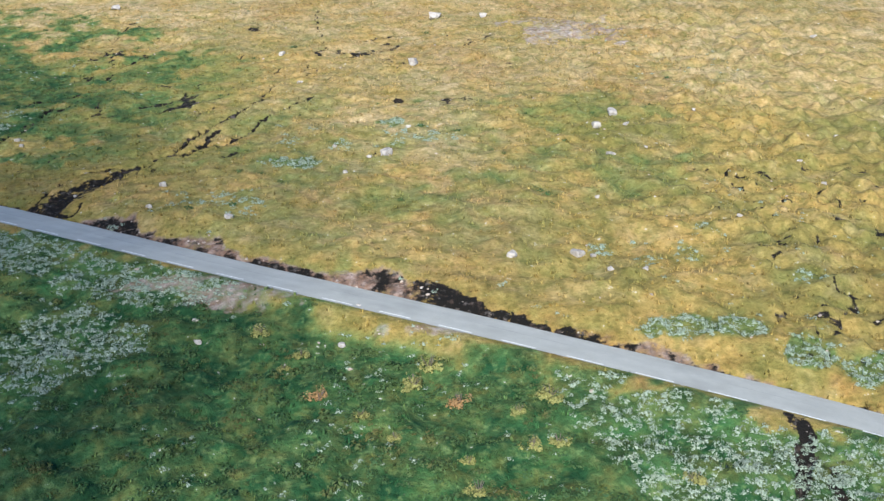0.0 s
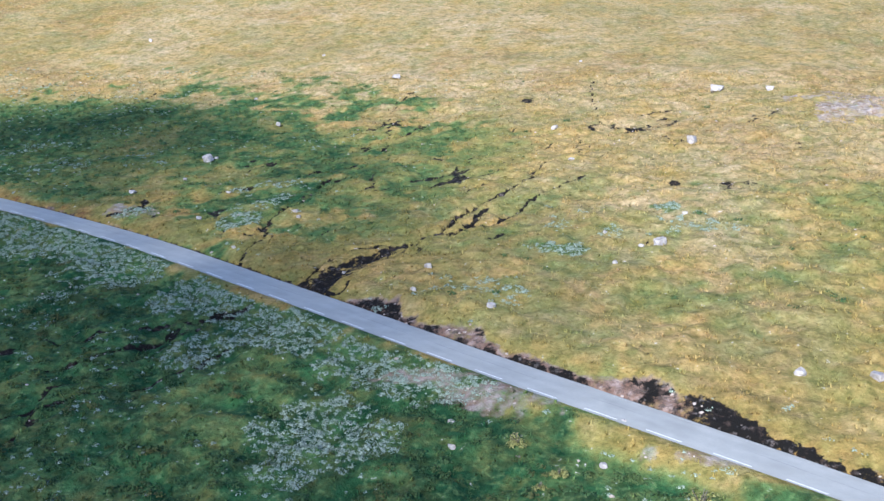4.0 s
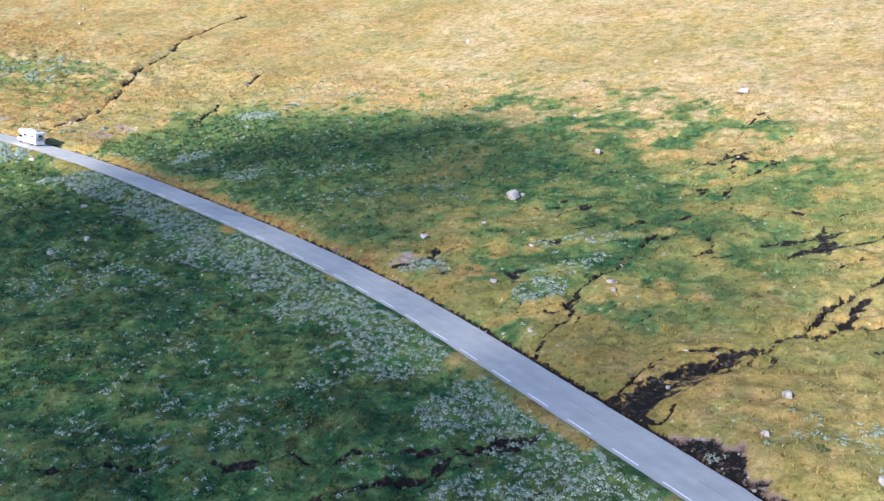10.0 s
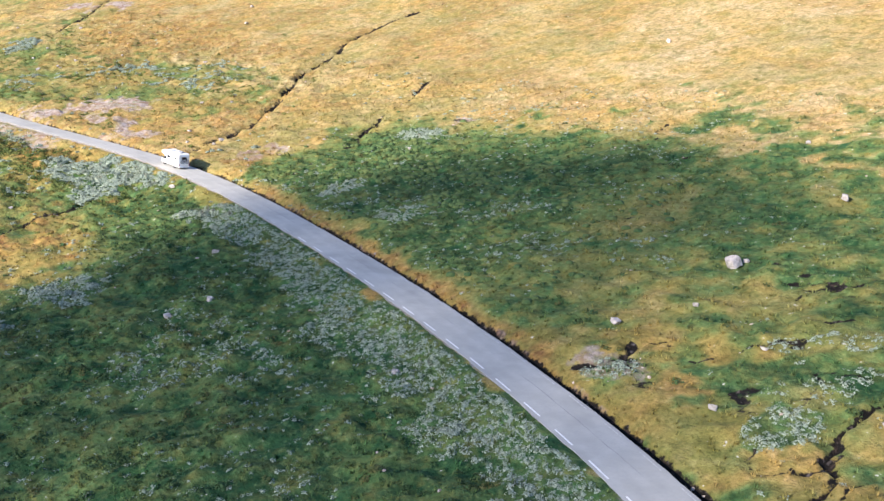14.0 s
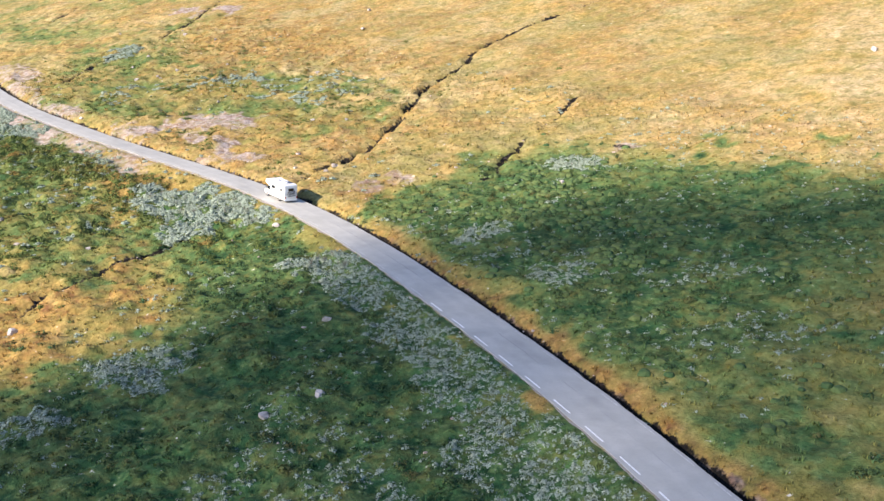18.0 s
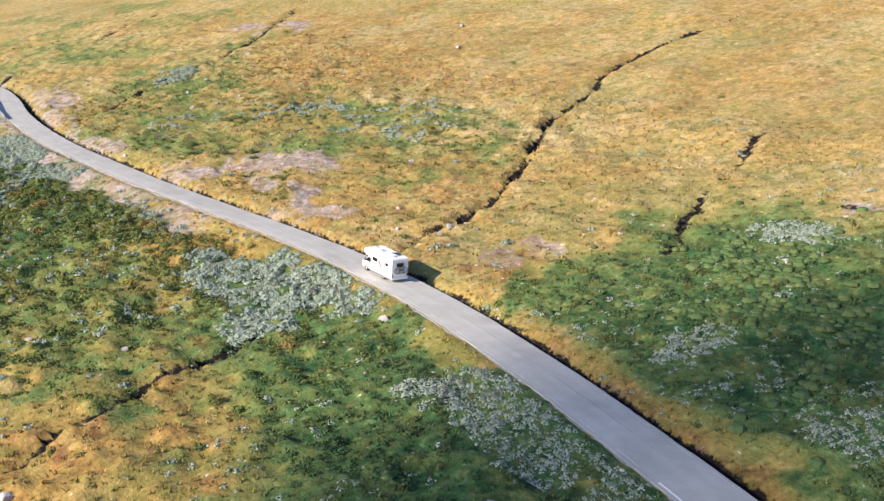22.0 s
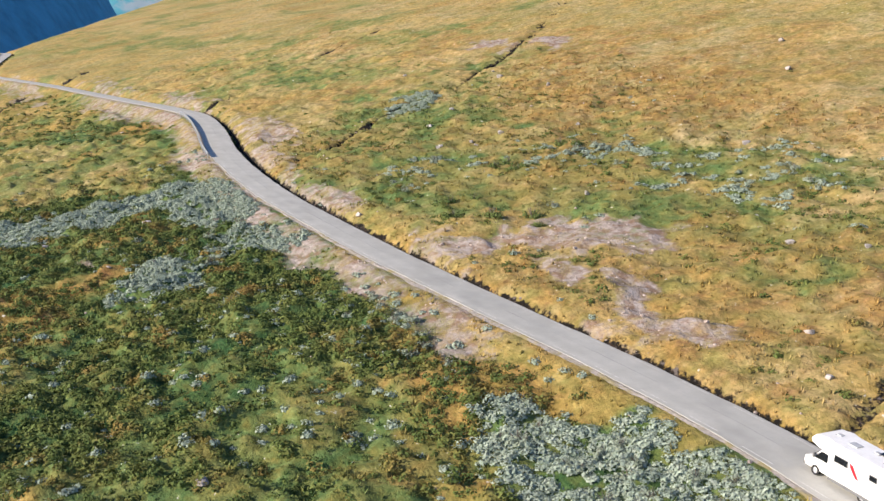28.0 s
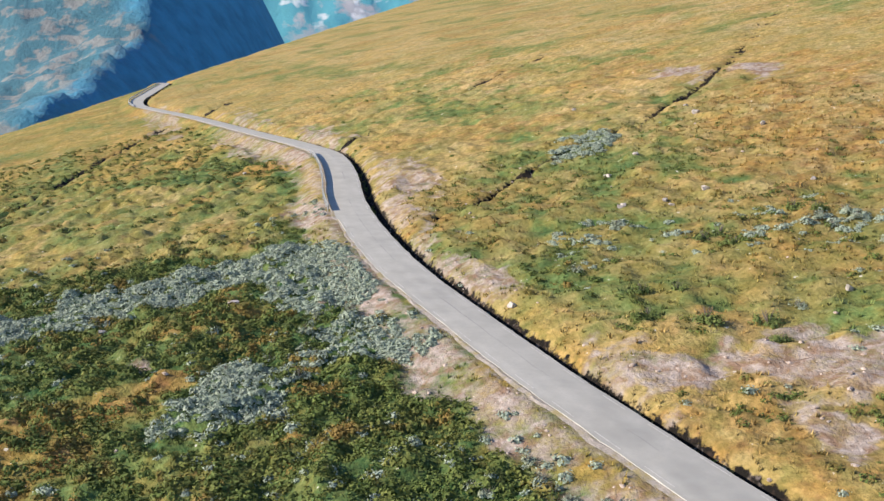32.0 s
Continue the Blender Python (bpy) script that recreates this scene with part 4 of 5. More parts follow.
# x, y, width
ROCKS_EAST = [(19.8, 137.7, 1.7), (18.7, 102.5, 1.0), (23.5, 148.7, 1.1), (25, 140.5, 0.9), (46, 130, 1.2), (31.3, 114.3, 0.9), (16, 121.8, 0.8), (-10.4, 134.3, 2.7), (-9, 180, 3.0), (-6, 216, 3.0), (-76, 226, 2.9), (4, 219, 2.2), (22, 153, 2.2), (19, 148, 2.5), (5, 105, 1.5), (12, 106, 2.1), (13.6, 105.4, 1.0), (15, 102, 0.9), (-37, 123, 1.4), (-37, 117, 1.1), (-27, 114, 1.6), (71, 213, 2.0), (35, 157, 0.9), (-15, 127, 0.9), (-33, 187, 1.5), (45, 137, 1.0), (54, 149, 1.2), (-62, 141, 1.0), (-24, 87, 0.9), (-11, 87, 1.0), (-25, 90.5, 0.8), (-10, 92.4, 0.6), (-8, 145, 1.0), (-27, 169, 1.2), (-37, 243, 1.2), (-17.5, 137, 0.8), (-12.5, 133.5, 0.9)]
ROCKS_MIDDLE = [(-91, 167, 2.5), (-89, 156, 1.0), (-95, 150, 1.6), (-88, 190, 1.9), (-103, 211, 1.3), (-109, 130.5, 1.2), (-159, 260, 1.6), (-171, 192, 1.1), (-48, 123, 0.7), (-77, 139, 1.3), (-63, 142, 1.1), (-78, 150, 0.9), (-146, 132, 1.4), (-102, 247, 1.1), (-66, 128.5, 0.8), (-148, 127, 1.6), (-192, 117, 1.8), (-161, 143, 1.5), (-192, 189, 0.8), (-90, 168.6, 1.1)]
ROCKS_WEST = [(-318.5, 188.2, 1.1), (-305.1, 183.4, 1.2), (-303.4, 187.9, 0.9), (-303, 192.8, 1), (-285.9, 162.1, 1.1), (-297.7, 203.9, 0.9), (-269.5, 186.5, 1.2), (-269, 212, 1.5), (-233.5, 128.5, 1.3), (-221, 127, 1.2), (-196, 157, 1.6), (-234, 196, 1.0), (-241, 192.5, 1.2), (-225, 179, 1.0), (-337, 212, 1.5), (-218, 174, 0.8), (-213, 179, 1.4), (-212, 176.5, 1.0), (-211, 134, 0.9), (-305, 253, 1.6), (-305, 125, 1.2), (-286, 162, 1.0), (-304, 138, 1.8), (-305, 183, 1.2), (-319, 188, 1.0), (-321, 213, 1.2), (-324, 195, 1.1), (-303, 193, 1.1), (-302, 188, 0.9), (-345, 215, 0.9), (-366, 205, 1.2), (-290, 240, 1.2), (-395, 150, 1.1)]
rng = random.Random(5)
for group, rocks in (("stones on the eastern slope", ROCKS_EAST), ("stones on the middle slope", ROCKS_MIDDLE), ("stones on the western slope", ROCKS_WEST)):
    for x, y, w in rocks:
        ob = new("boulder" if w > 1.4 else "rock", ROCK_MESHES[rng.randrange(7)])
        z = float(ground_height(np.array([x]), np.array([y]))[0])
        h = w * rng.uniform(0.28, 0.4)
        ob.matrix_world = Matrix.LocRotScale((x, y, z + h * 0.35), Euler((rng.uniform(-0.2, 0.2), rng.uniform(-0.2, 0.2), rng.uniform(0, 6.3))), (w * 0.5, w * rng.uniform(0.34, 0.46), h))
        tagged(ob, "large pale lichened boulder lying in grass" if w > 1.4 else "pale grey stone lying in mountain grass", "rock", group)


def scatter(name, shapes, px, py, pz, sizes, turns, mat, masks=None, squash=None):
    """Many small things as one mesh: shapes are lists of (corners, faces)."""
    verts, faces, cov, base = [], [], [], 0
    pick = np.arange(len(px)) % len(shapes)
    for k, (v, f) in enumerate(shapes):
        on = pick == k
        if not on.any():
            continue
        c, s = np.cos(turns[on]), np.sin(turns[on])
        q = v[None] * sizes[on][:, None, None]
        if squash is not None:
            q = q * np.stack([np.ones(on.sum()), np.ones(on.sum()), squash[on]], -1)[:, None]
        w = np.stack([q[..., 0] * c[:, None] - q[..., 1] * s[:, None], q[..., 0] * s[:, None] + q[..., 1] * c[:, None], q[..., 2]], -1)
        w = w + np.stack([px[on], py[on], pz[on]], -1)[:, None]
        verts.append(w.reshape(-1, 3))
        faces.append((f[None] + base + (np.arange(on.sum()) * len(v))[:, None, None]).reshape(-1, f.shape[1]))
        base += on.sum() * len(v)
        if masks is not None:
            cov.append(np.repeat(masks[on], len(v), 0))
    return mesh_of(name, np.concatenate(verts), np.concatenate(faces), mat, False, np.concatenate(cov) if masks is not None else None)


def leaf_dome(seed, count, leaf, flat=0.75, hollow=0.35):
    """A loose clump of small upturned leaves, one metre in radius, with lobes and gaps."""
    r = np.random.RandomState(seed)
    n = r.normal(size=(count, 3))
    n /= np.linalg.norm(n, axis=1)[:, None]
    n[:, 2] = np.abs(n[:, 2])
    az = np.arctan2(n[:, 1], n[:, 0])
    lobes = 0.74 + 0.24 * np.sin(3 * az + seed) * np.cos(4 * n[:, 2] + seed) + 0.14 * np.sin(7 * az + 2 * seed)
    mid = n * (hollow + (1.05 - hollow) * r.rand(count, 1) ** 0.6) * lobes[:, None] * np.array([1, 1, flat])
    a = np.cross(n, r.normal(size=(count, 3)))
    a /= np.linalg.norm(a, axis=1)[:, None]
    b = np.cross(n + r.normal(size=(count, 3)) * 0.5, a)
    b /= np.linalg.norm(b, axis=1)[:, None]
    size = leaf * r.uniform(0.6, 1.4, (count, 1))
    v = np.stack([mid - a * size, mid + a * size, mid + b * size * 1.3], 1).reshape(-1, 3)
    return v, np.arange(count * 3).reshape(-1, 3)


def tuft_shape(seed, count=6):
    r = np.random.RandomState(seed)
    v = []
    for k in range(count):
        a = r.uniform(0, 6.28)
        lean, tall, wide = r.uniform(0.25, 0.8), r.uniform(0.6, 1.0), r.uniform(0.10, 0.2)
        c, s = math.cos(a), math.sin(a)
        ox, oy = r.uniform(-0.35, 0.35), r.uniform(-0.35, 0.35)
        v += [(ox - s * wide, oy + c * wide, -0.1), (ox + s * wide, oy - c * wide, -0.1), (ox + c * lean, oy + s * lean, tall)]
    return np.array(v), np.arange(count * 3).reshape(-1, 3)


def stone_shape(seed):
    v, f = ball(1)
    r = np.random.RandomState(seed)
    return v * r.uniform(0.6, 1.1, (len(v), 1)) * np.array([1, 0.8, 0.55]), f


pick_ = np.random.RandomState(11)


def spread(count, x0, x1, y0, y1):
    return pick_.uniform(x0, x1, count), pick_.uniform(y0, y1, count)


# grass tussocks
px, py = spread(60000, -345, 48, 66, 232)
d = off_road(px, py)
masks = cover(px, py)
ok = (np.abs(d) > 2.5) & (masks[:, 0] < 0.4) & (masks[:, 1] < 0.55)
px, py, masks = px[ok], py[ok], masks[ok]
tufts = scatter("grass_tussocks", [tuft_shape(s) for s in range(8)], px, py, ground_height(px, py), pick_.uniform(0.2, 0.52, len(px)), pick_.uniform(0, 6.3, len(px)), TUFT, masks)
tagged(new("grass_tussocks", tufts), "straw-coloured and green tussocks of mountain grass", "grass", kind="stuff")

# grey willow scrub
px, py = spread(460000, -345, 48, 60, 232)
zone = willow_zone(px, py)
dd = off_road(px, py)
strays = 0.045 * smooth(-104, -126, px) * smooth(-186, -176, px) * (dd > 5) * smooth(0.45, 0.6, grain(px, py, 5, 57)) + 0.05 * smooth(0.42, 0.62, grain(px, py * 0.5, 7, 31)) * (dd < -3) * (1 - 0.6 * smooth(-180, -195, px)) + 0.012 * smooth(0.6, 0.75, grain(px, py, 14, 32)) * (1 - 0.8 * smooth(-212, -222, px) * (dd > 0))
ok = (pick_.rand(len(px)) < np.maximum(zone * (0.95 - 0.25 * smooth(-185, -205, px)) * (0.62 + 0.38 * smooth(0.4, 0.56, grain(px, py, 2.4, 58))), strays)) & (np.abs(dd) > 2.9)
px, py = px[ok], py[ok]
size = pick_.uniform(0.24, 0.6, len(px)) * (1 + 0.6 * smooth(-150, -200, px))
for name, on, count, leaf, label in (("willow_scrub", px > -195, 32, 0.17, "low grey-leaved willow scrub in patches beside the road"), ("tall_willow_scrub", px <= -195, 90, 0.145, "bushy grey-leaved willow scrub below the road")):
    n = int(on.sum())
    willow = scatter(name, [leaf_dome(s, count, leaf, 0.7) for s in range(6)], px[on], py[on], ground_height(px[on], py[on]) - 0.05, size[on], pick_.uniform(0, 6.3, n), WILLOW, None, pick_.uniform(0.6, 1.1, n))
    tagged(new(name, willow), label, "shrubs", kind="stuff")

# dark dwarf birch and heather
px, py = spread(78000, -520, 48, 60, 240)
more_x, more_y = spread(16000, -345, -215, 100, 156)
edge_x = pick_.uniform(-420, -120, 3600)
edge_y = road_at(edge_x)[0] + pick_.uniform(3.3, 3.9, 3600) * np.sqrt(1 + road_at(edge_x)[2] ** 2)
px, py = np.concatenate([px, more_x, edge_x]), np.concatenate([py, more_y, edge_y])
m4 = cover(px, py)
dd = off_road(px, py)
west = smooth(-190, -230, px)
golden = np.maximum(smooth(-167, -178, px) * smooth(-250, -236, px) * smooth(147, 136, py + 0.25 * (px + 205)), np.maximum(1.45 * spots(px, py, LEA, 0.25), 0.9 * spots(px, py, RUST, 0.8)))
want = (0.58 + 0.3 * west) * smooth(-3.5, -8, dd) * np.maximum(0.45 * west, smooth(0.3, 0.5, grain(px, py, 8, 33))) + 0.16 * m4[:, 2] * smooth(0.4, 0.6, grain(px, py, 5, 34)) + 0.02 * np.maximum(west, dd < 0) + 0.6 * west * smooth(-350, -320, px) * smooth(4, 9, dd) * smooth(226, 195, py) * smooth(0.45, 0.62, grain(px, py, 8, 37))
want = want * (1 - 0.6 * smooth(-400, -430, px))
ok = (pick_.rand(len(px)) < (want * (1 - 0.65 * golden) + 0.6 * spots(px, py, MOSS, 0.5) + 0.7 * spots(px, py, THICKET, 0.6) + 0.3 * smooth(-104, -126, px) * smooth(-186, -176, px) * smooth(4, 9, dd) * smooth(210, 195, py) + 0.9 * smooth(-150, -185, px) * (dd > 2.4) * (dd < 3.4) * smooth(0.2, 0.4, grain(px, py, 5, 46))) * (1 - willow_zone(px, py))) & ((np.abs(dd) > 3.2) | (dd > 2.6)) & (m4[:, 1] < 0.4) & ((m4[:, 0] < 0.4) | (dd < 3.4) & (dd > 0))
px, py = px[ok], py[ok]
size = (0.35 + 0.75 * pick_.rand(len(px)) ** 1.6) * (1 + 0.2 * smooth(-190, -230, px)) * (1 - 0.2 * smooth(-190, -230, px) * (off_road(px, py) > 4)) * (1 - 0.5 * (np.abs(off_road(px, py) - 2.9) < 0.8))
# from the cloud's west edge eastwards the leaves take the shade-tinted colour
for name, on, mat, label in (("dwarf_shrubs", px > -188, SHRUB, "dwarf birch and crowberry among the grass, dark green with painted cloud shade"), ("heath_shrubs", px <= -188, WEST_SHRUB, "olive and rusty dwarf birch and heather among the grass")):
    n = int(on.sum())
    shrubs = scatter(name, [leaf_dome(20 + s, 66, 0.13, 0.66, 0.45) for s in range(6)], px[on], py[on], ground_height(px[on], py[on]) - 0.05, size[on], pick_.uniform(0, 6.3, n), mat, None, pick_.uniform(0.6, 1.1, n))
    tagged(new(name, shrubs), label, "shrubs", kind="stuff")

# moss cushions on the green ground above the road
def cushion(seed):
    r = np.random.RandomState(seed)
    ring = np.arange(8) * math.pi / 4
    low = np.stack([np.cos(ring), np.sin(ring), 0 * ring - 0.15], -1) * r.uniform(0.8, 1.1, (8, 1))
    high = np.stack([0.66 * np.cos(ring + 0.4), 0.66 * np.sin(ring + 0.4), 0 * ring + 0.36], -1) * r.uniform(0.85, 1.1, (8, 1))
    faces = [t for i in range(8) for t in ((i, (i + 1) % 8, 8 + i), ((i + 1) % 8, 8 + (i + 1) % 8, 8 + i), (8 + i, 8 + (i + 1) % 8, 16))]
    return np.concatenate([low, high, [[0, 0, 0.5]]]), np.array(faces)


MOSS_LEAF = leaf_material("moss", (0.025, 0.07, 0.025), (0.10, 0.14, 0.045), (0.13, 0.14, 0.045), 0.4)
px, py = spread(26000, -192, -104, 148, 208)
dd = off_road(px, py)
damp = 0.3 * spots(px, py, [(-160, 184, 11, 7), (-174, 190, 8, 6), (-148, 176, 8, 5)], 0.9) * smooth(0.4, 0.6, grain(px, py, 4, 62)) + 0.012
ok = (pick_.rand(len(px)) < damp * smooth(-194, -184, px)) & (dd > 6)
px, py = px[ok], py[ok]
cushions = scatter("moss_cushions", [cushion(s) for s in range(6)], px, py, ground_height(px, py) + 0.02, pick_.uniform(0.3, 0.85, len(px)), pick_.uniform(0, 6.3, len(px)), MOSS_LEAF)
tagged(new("moss_cushions", cushions), "rounded green and olive moss cushions above the road", "moss", kind="stuff")

# loose stones on the bare patches
px, py = spread(90000, -345, 40, 75, 215)
m4 = cover(px, py)
ok = (pick_.rand(len(px)) < 0.3 * m4[:, 1] + 0.13 * m4[:, 0] + 0.006) & (np.abs(off_road(px, py)) > 2.4)
px, py = px[ok], py[ok]
stones = scatter("loose_stones", [stone_shape(s) for s in range(5)], px, py, ground_height(px, py), 0.07 + 0.3 * pick_.rand(len(px)) ** 2.5, pick_.uniform(0, 6.3, len(px)), STONE)
tagged(new("loose_stones", stones), "scattered pinkish-grey stones on bare ground", "stones", kind="stuff")


# ---- single bushes below the road ----
def bush(x, y, size, mat, label, seed, group="bushes below the road"):
    z = float(ground_height(np.array([x]), np.array([y]))[0])
    thing = new("bush")
    thing.matrix_world = pose(x, y, z)
    r = random.Random(seed)
    verts, faces, base = [], [], 0
    for k in range(7):
        v, f = leaf_dome(seed + k, 90, 0.15, r.uniform(1.0, 1.9), 0.2)
        a, o = r.uniform(0, 6.3), (0.62 * math.sqrt(k / 6))
        verts.append(v * r.uniform(0.3, 0.5) + np.array([o * math.cos(a), o * math.sin(a), 0.0]))
        faces.append(f + base)
        base += len(v)
    crown = new("crown", mesh_of("crown", np.concatenate(verts) * size, np.concatenate(faces), mat))
    crown.parent = thing
    for k in range(6):
        bm = bmesh.new()
        bmesh.ops.create_cone(bm, cap_ends=True, segments=5, radius1=0.035 * size, radius2=0.012 * size, depth=0.75 * size)
        bmesh.ops.translate(bm, vec=(0, 0, 0.34 * size), verts=bm.verts)
        bmesh.ops.rotate(bm, matrix=Euler((r.uniform(-0.6, 0.6), r.uniform(-0.6, 0.6), 0)).to_matrix(), verts=bm.verts)
        part("stem", bm, TWIG, thing)
    tagged(thing, label, "bush", group)


OLIVE_BUSH = leaf_material("olive_bush_leaves", (0.14, 0.145, 0.045), (0.32, 0.31, 0.11))
RUST_BUSH = leaf_material("rusty_bush_leaves", (0.20, 0.11, 0.05), (0.40, 0.26, 0.12))
BUSHES = [(-3.1, 83.6, 1.3), (-4.2, 80.2, 1.1), (-0.4, 78.4, 1.0), (5.2, 73.3, 1.0), (4.3, 76.8, 0.7), (-11.9, 78, 0.9), (1, 68.3, 1.0), (-5.4, 73.8, 0.6), (-15.7, 83.2, 0.6), (7, 79.2, 1.1), (0.2, 71.1, 0.6), (-18.6, 88.1, 1.0), (16.7, 69.5, 0.9), (7.2, 73.4, 0.8), (-8.3, 75.8, 0.6), (-14.4, 84.5, 0.7)]
for k, (x, y, s) in enumerate(BUSHES):
    rusty = k in (2, 5)
    bush(x, y, s * 1.5, RUST_BUSH if rusty else OLIVE_BUSH, "rust-tinged low bush in dark heath" if rusty else "olive-green low bush in dark heath", 100 + k)

GREEN_BUSH = leaf_material("green_bush_leaves", (0.05, 0.085, 0.025), (0.16, 0.20, 0.06))
GREY_BUSH = leaf_material("grey_bush_leaves", (0.13, 0.175, 0.125), (0.36, 0.405, 0.315))
for k, (x, y, s) in enumerate([(-289, 186, 2), (-288.1, 183.7, 1.5), (-286, 185.8, 1.3), (-289.7, 195.6, 1.8), (-287.2, 196.3, 1.4), (-275.4, 170.3, 1.7), (-280.3, 172.3, 1.4), (-270.3, 173.1, 1.8), (-268.6, 177.8, 2), (-265.5, 177, 1.3), (-278.2, 174.9, 1.3)]):
    bush(x, y, s, GREEN_BUSH, "dark green dwarf birch bush on grassy slope", 200 + k, "bushes above the road")
for k, (x, y, s) in enumerate([(-297.9, 178.8, 1.5), (-285.7, 195.4, 1.4), (-270.3, 181.9, 1.2), (-289.2, 169.9, 1.2)]):
    bush(x, y, s, GREY_BUSH, "grey-leaved willow bush on grassy slope", 230 + k, "bushes above the road")


taken = random.Random(31)
for cx, cy, rx, ry_, many in ((-212, 156, 6, 3, 7), (-219, 153, 6, 4, 9), (-228, 152, 4, 3, 5), (-204, 156, 4, 2, 4), (-246, 152, 7, 2, 7), (-256, 150, 6, 2.5, 6), (-284, 140, 5, 5, 8), (-292, 146, 4, 4, 6), (-178, 153, 5, 3, 6), (-258, 205, 9, 4, 6), (-281, 198, 7, 3, 4)):
    for k in range(many):
        a, far = taken.uniform(0, 6.3), math.sqrt(taken.random())
        bx, by = cx + rx * far * math.cos(a), cy + ry_ * far * math.sin(a)
        if abs(float(off_road(np.array([bx]), np.array([by]))[0])) > 3.6:
            bush(bx, by, taken.uniform(0.8, 1.35), GREY_BUSH, "rounded grey-leaved willow bush in dense scrub", 300 + taken.randrange(40), "willow bushes beside the road")


# ---- guard rails on the outer side of the bends ----
def guard_rail(x0, x1, offset):
    rail = new("guard_rail")
    y, z, s = (float(v) for v in road_at(x0))
    rail.matrix_world = pose(x0, y, z)
    xs = np.linspace(x0, x1, int(abs(x1 - x0) / 1.0) + 1)
    ry, rz, rs = road_at(xs)
    n = np.sqrt(1 + rs * rs)

    def line(o, h):
        return np.stack([xs - rs / n * o - x0, ry + o / n - y, rz + h - z], -1)

    # W-shaped beam with a front and a back skin
    profile = [(0.0, 0.22), (0.06, 0.30), (0.06, 0.40), (0.0, 0.50), (0.06, 0.60), (0.06, 0.72), (0.0, 0.82), (-0.02, 0.82), (-0.02, 0.22), (0.0, 0.22)]
    rows = np.stack([line(offset + o, h) for o, h in profile], 1)
    k = len(profile)
    a = np.arange((len(xs) - 1) * k).reshape(-1, k)[:, :-1].ravel()
    beam = new("beam", mesh_of("beam", rows.reshape(-1, 3), np.stack([a, a + 1, a + k + 1, a + k], -1), STEEL))
    beam.parent = rail
    for i in range(0, len(xs), 3):
        p = line(offset - 0.09, 0.0)[i]
        bm = box(0.08, 0.12, 1.3, (p[0], p[1], p[2] + 0.08), 0.01, 1)
        part("post", bm, STEEL, rail)
    tagged(rail, "galvanised steel guard rail on posts along the outer road edge", "guard rail", "guard rails on the bends")


guard_rail(-334, -392, -3.3)
guard_rail(-622, -780, -3.3)


# ---- the motorhome on the road ----
WHITE = plain("white_gelcoat", (0.80, 0.80, 0.79), 0.35, 0, 0.05, 0.5)
DARK_GLASS = plain("tinted_glass", (0.012, 0.014, 0.018), 0.08)
RUBBER = plain("tyre_rubber", (0.02, 0.02, 0.02), 0.85)
RIM = plain("wheel_silver", (0.55, 0.55, 0.56), 0.4, 0.7)
TRIM = plain("grey_plastic_trim", (0.16, 0.165, 0.17), 0.6)
RED = plain("red_decal", (0.45, 0.015, 0.03), 0.4)
LAMP_RED = plain("red_lamp_glass", (0.35, 0.01, 0.01), 0.2)
LAMP_CLEAR = plain("clear_lamp_glass", (0.65, 0.66, 0.68), 0.15)
FRAME_DARK = plain("dark_bicycle_frame", (0.03, 0.035, 0.045), 0.5)
VENT = plain("smoky_roof_dome", (0.45, 0.46, 0.47), 0.25)


def extruded(profile, half, bevel=0.0, segments=3):
    """A side profile of (x, z) corners, extruded across the width."""
    bm = bmesh.new()
    left = [bm.verts.new((x, half, z)) for x, z in profile]
    right = [bm.verts.new((x, -half, z)) for x, z in profile]
    bm.faces.new(left)
    bm.faces.new(right[::-1])
    for i in range(len(profile)):
        j = (i + 1) % len(profile)
        bm.faces.new((left[j], left[i], right[i], right[j]))
    bmesh.ops.recalc_face_normals(bm, faces=bm.faces)
    if bevel:
        bmesh.ops.bevel(bm, geom=bm.edges[:], offset=bevel, segments=segments, affect="EDGES", profile=0.5)
    return bm


def lathe_wheel(thing, x, y, side):
    wheel = new("wheel")
    wheel.parent = thing
    wheel.location = (x, y, 0.35)
    for name, mat, rings in (("tyre", RUBBER, [(0.20, -0.10), (0.33, -0.11), (0.35, -0.07), (0.35, 0.07), (0.33, 0.11), (0.20, 0.10), (0.20, -0.10)]),
                             ("rim", RIM, [(0.0, 0.05), (0.06, 0.06), (0.08, 0.03), (0.17, 0.05), (0.205, 0.09), (0.205, -0.08), (0.0, -0.08)])):
        bm = bmesh.new()
        rows = []
        for k in range(24):
            a = 2 * math.pi * k / 24
            rows.append([bm.verts.new((r * math.cos(a), side * w, r * math.sin(a))) for r, w in rings])
        for k in range(24):
            p, q = rows[k], rows[(k + 1) % 24]
            for i in range(len(rings) - 1):
                if rings[i][0] + rings[i + 1][0] > 0:
                    try:
                        bm.faces.new((p[i], p[i + 1], q[i + 1], q[i]))
                    except ValueError:
                        pass
        bmesh.ops.remove_doubles(bm, verts=bm.verts, dist=0.0005)
        bmesh.ops.recalc_face_normals(bm, faces=bm.faces)
        part(name, bm, mat, wheel)


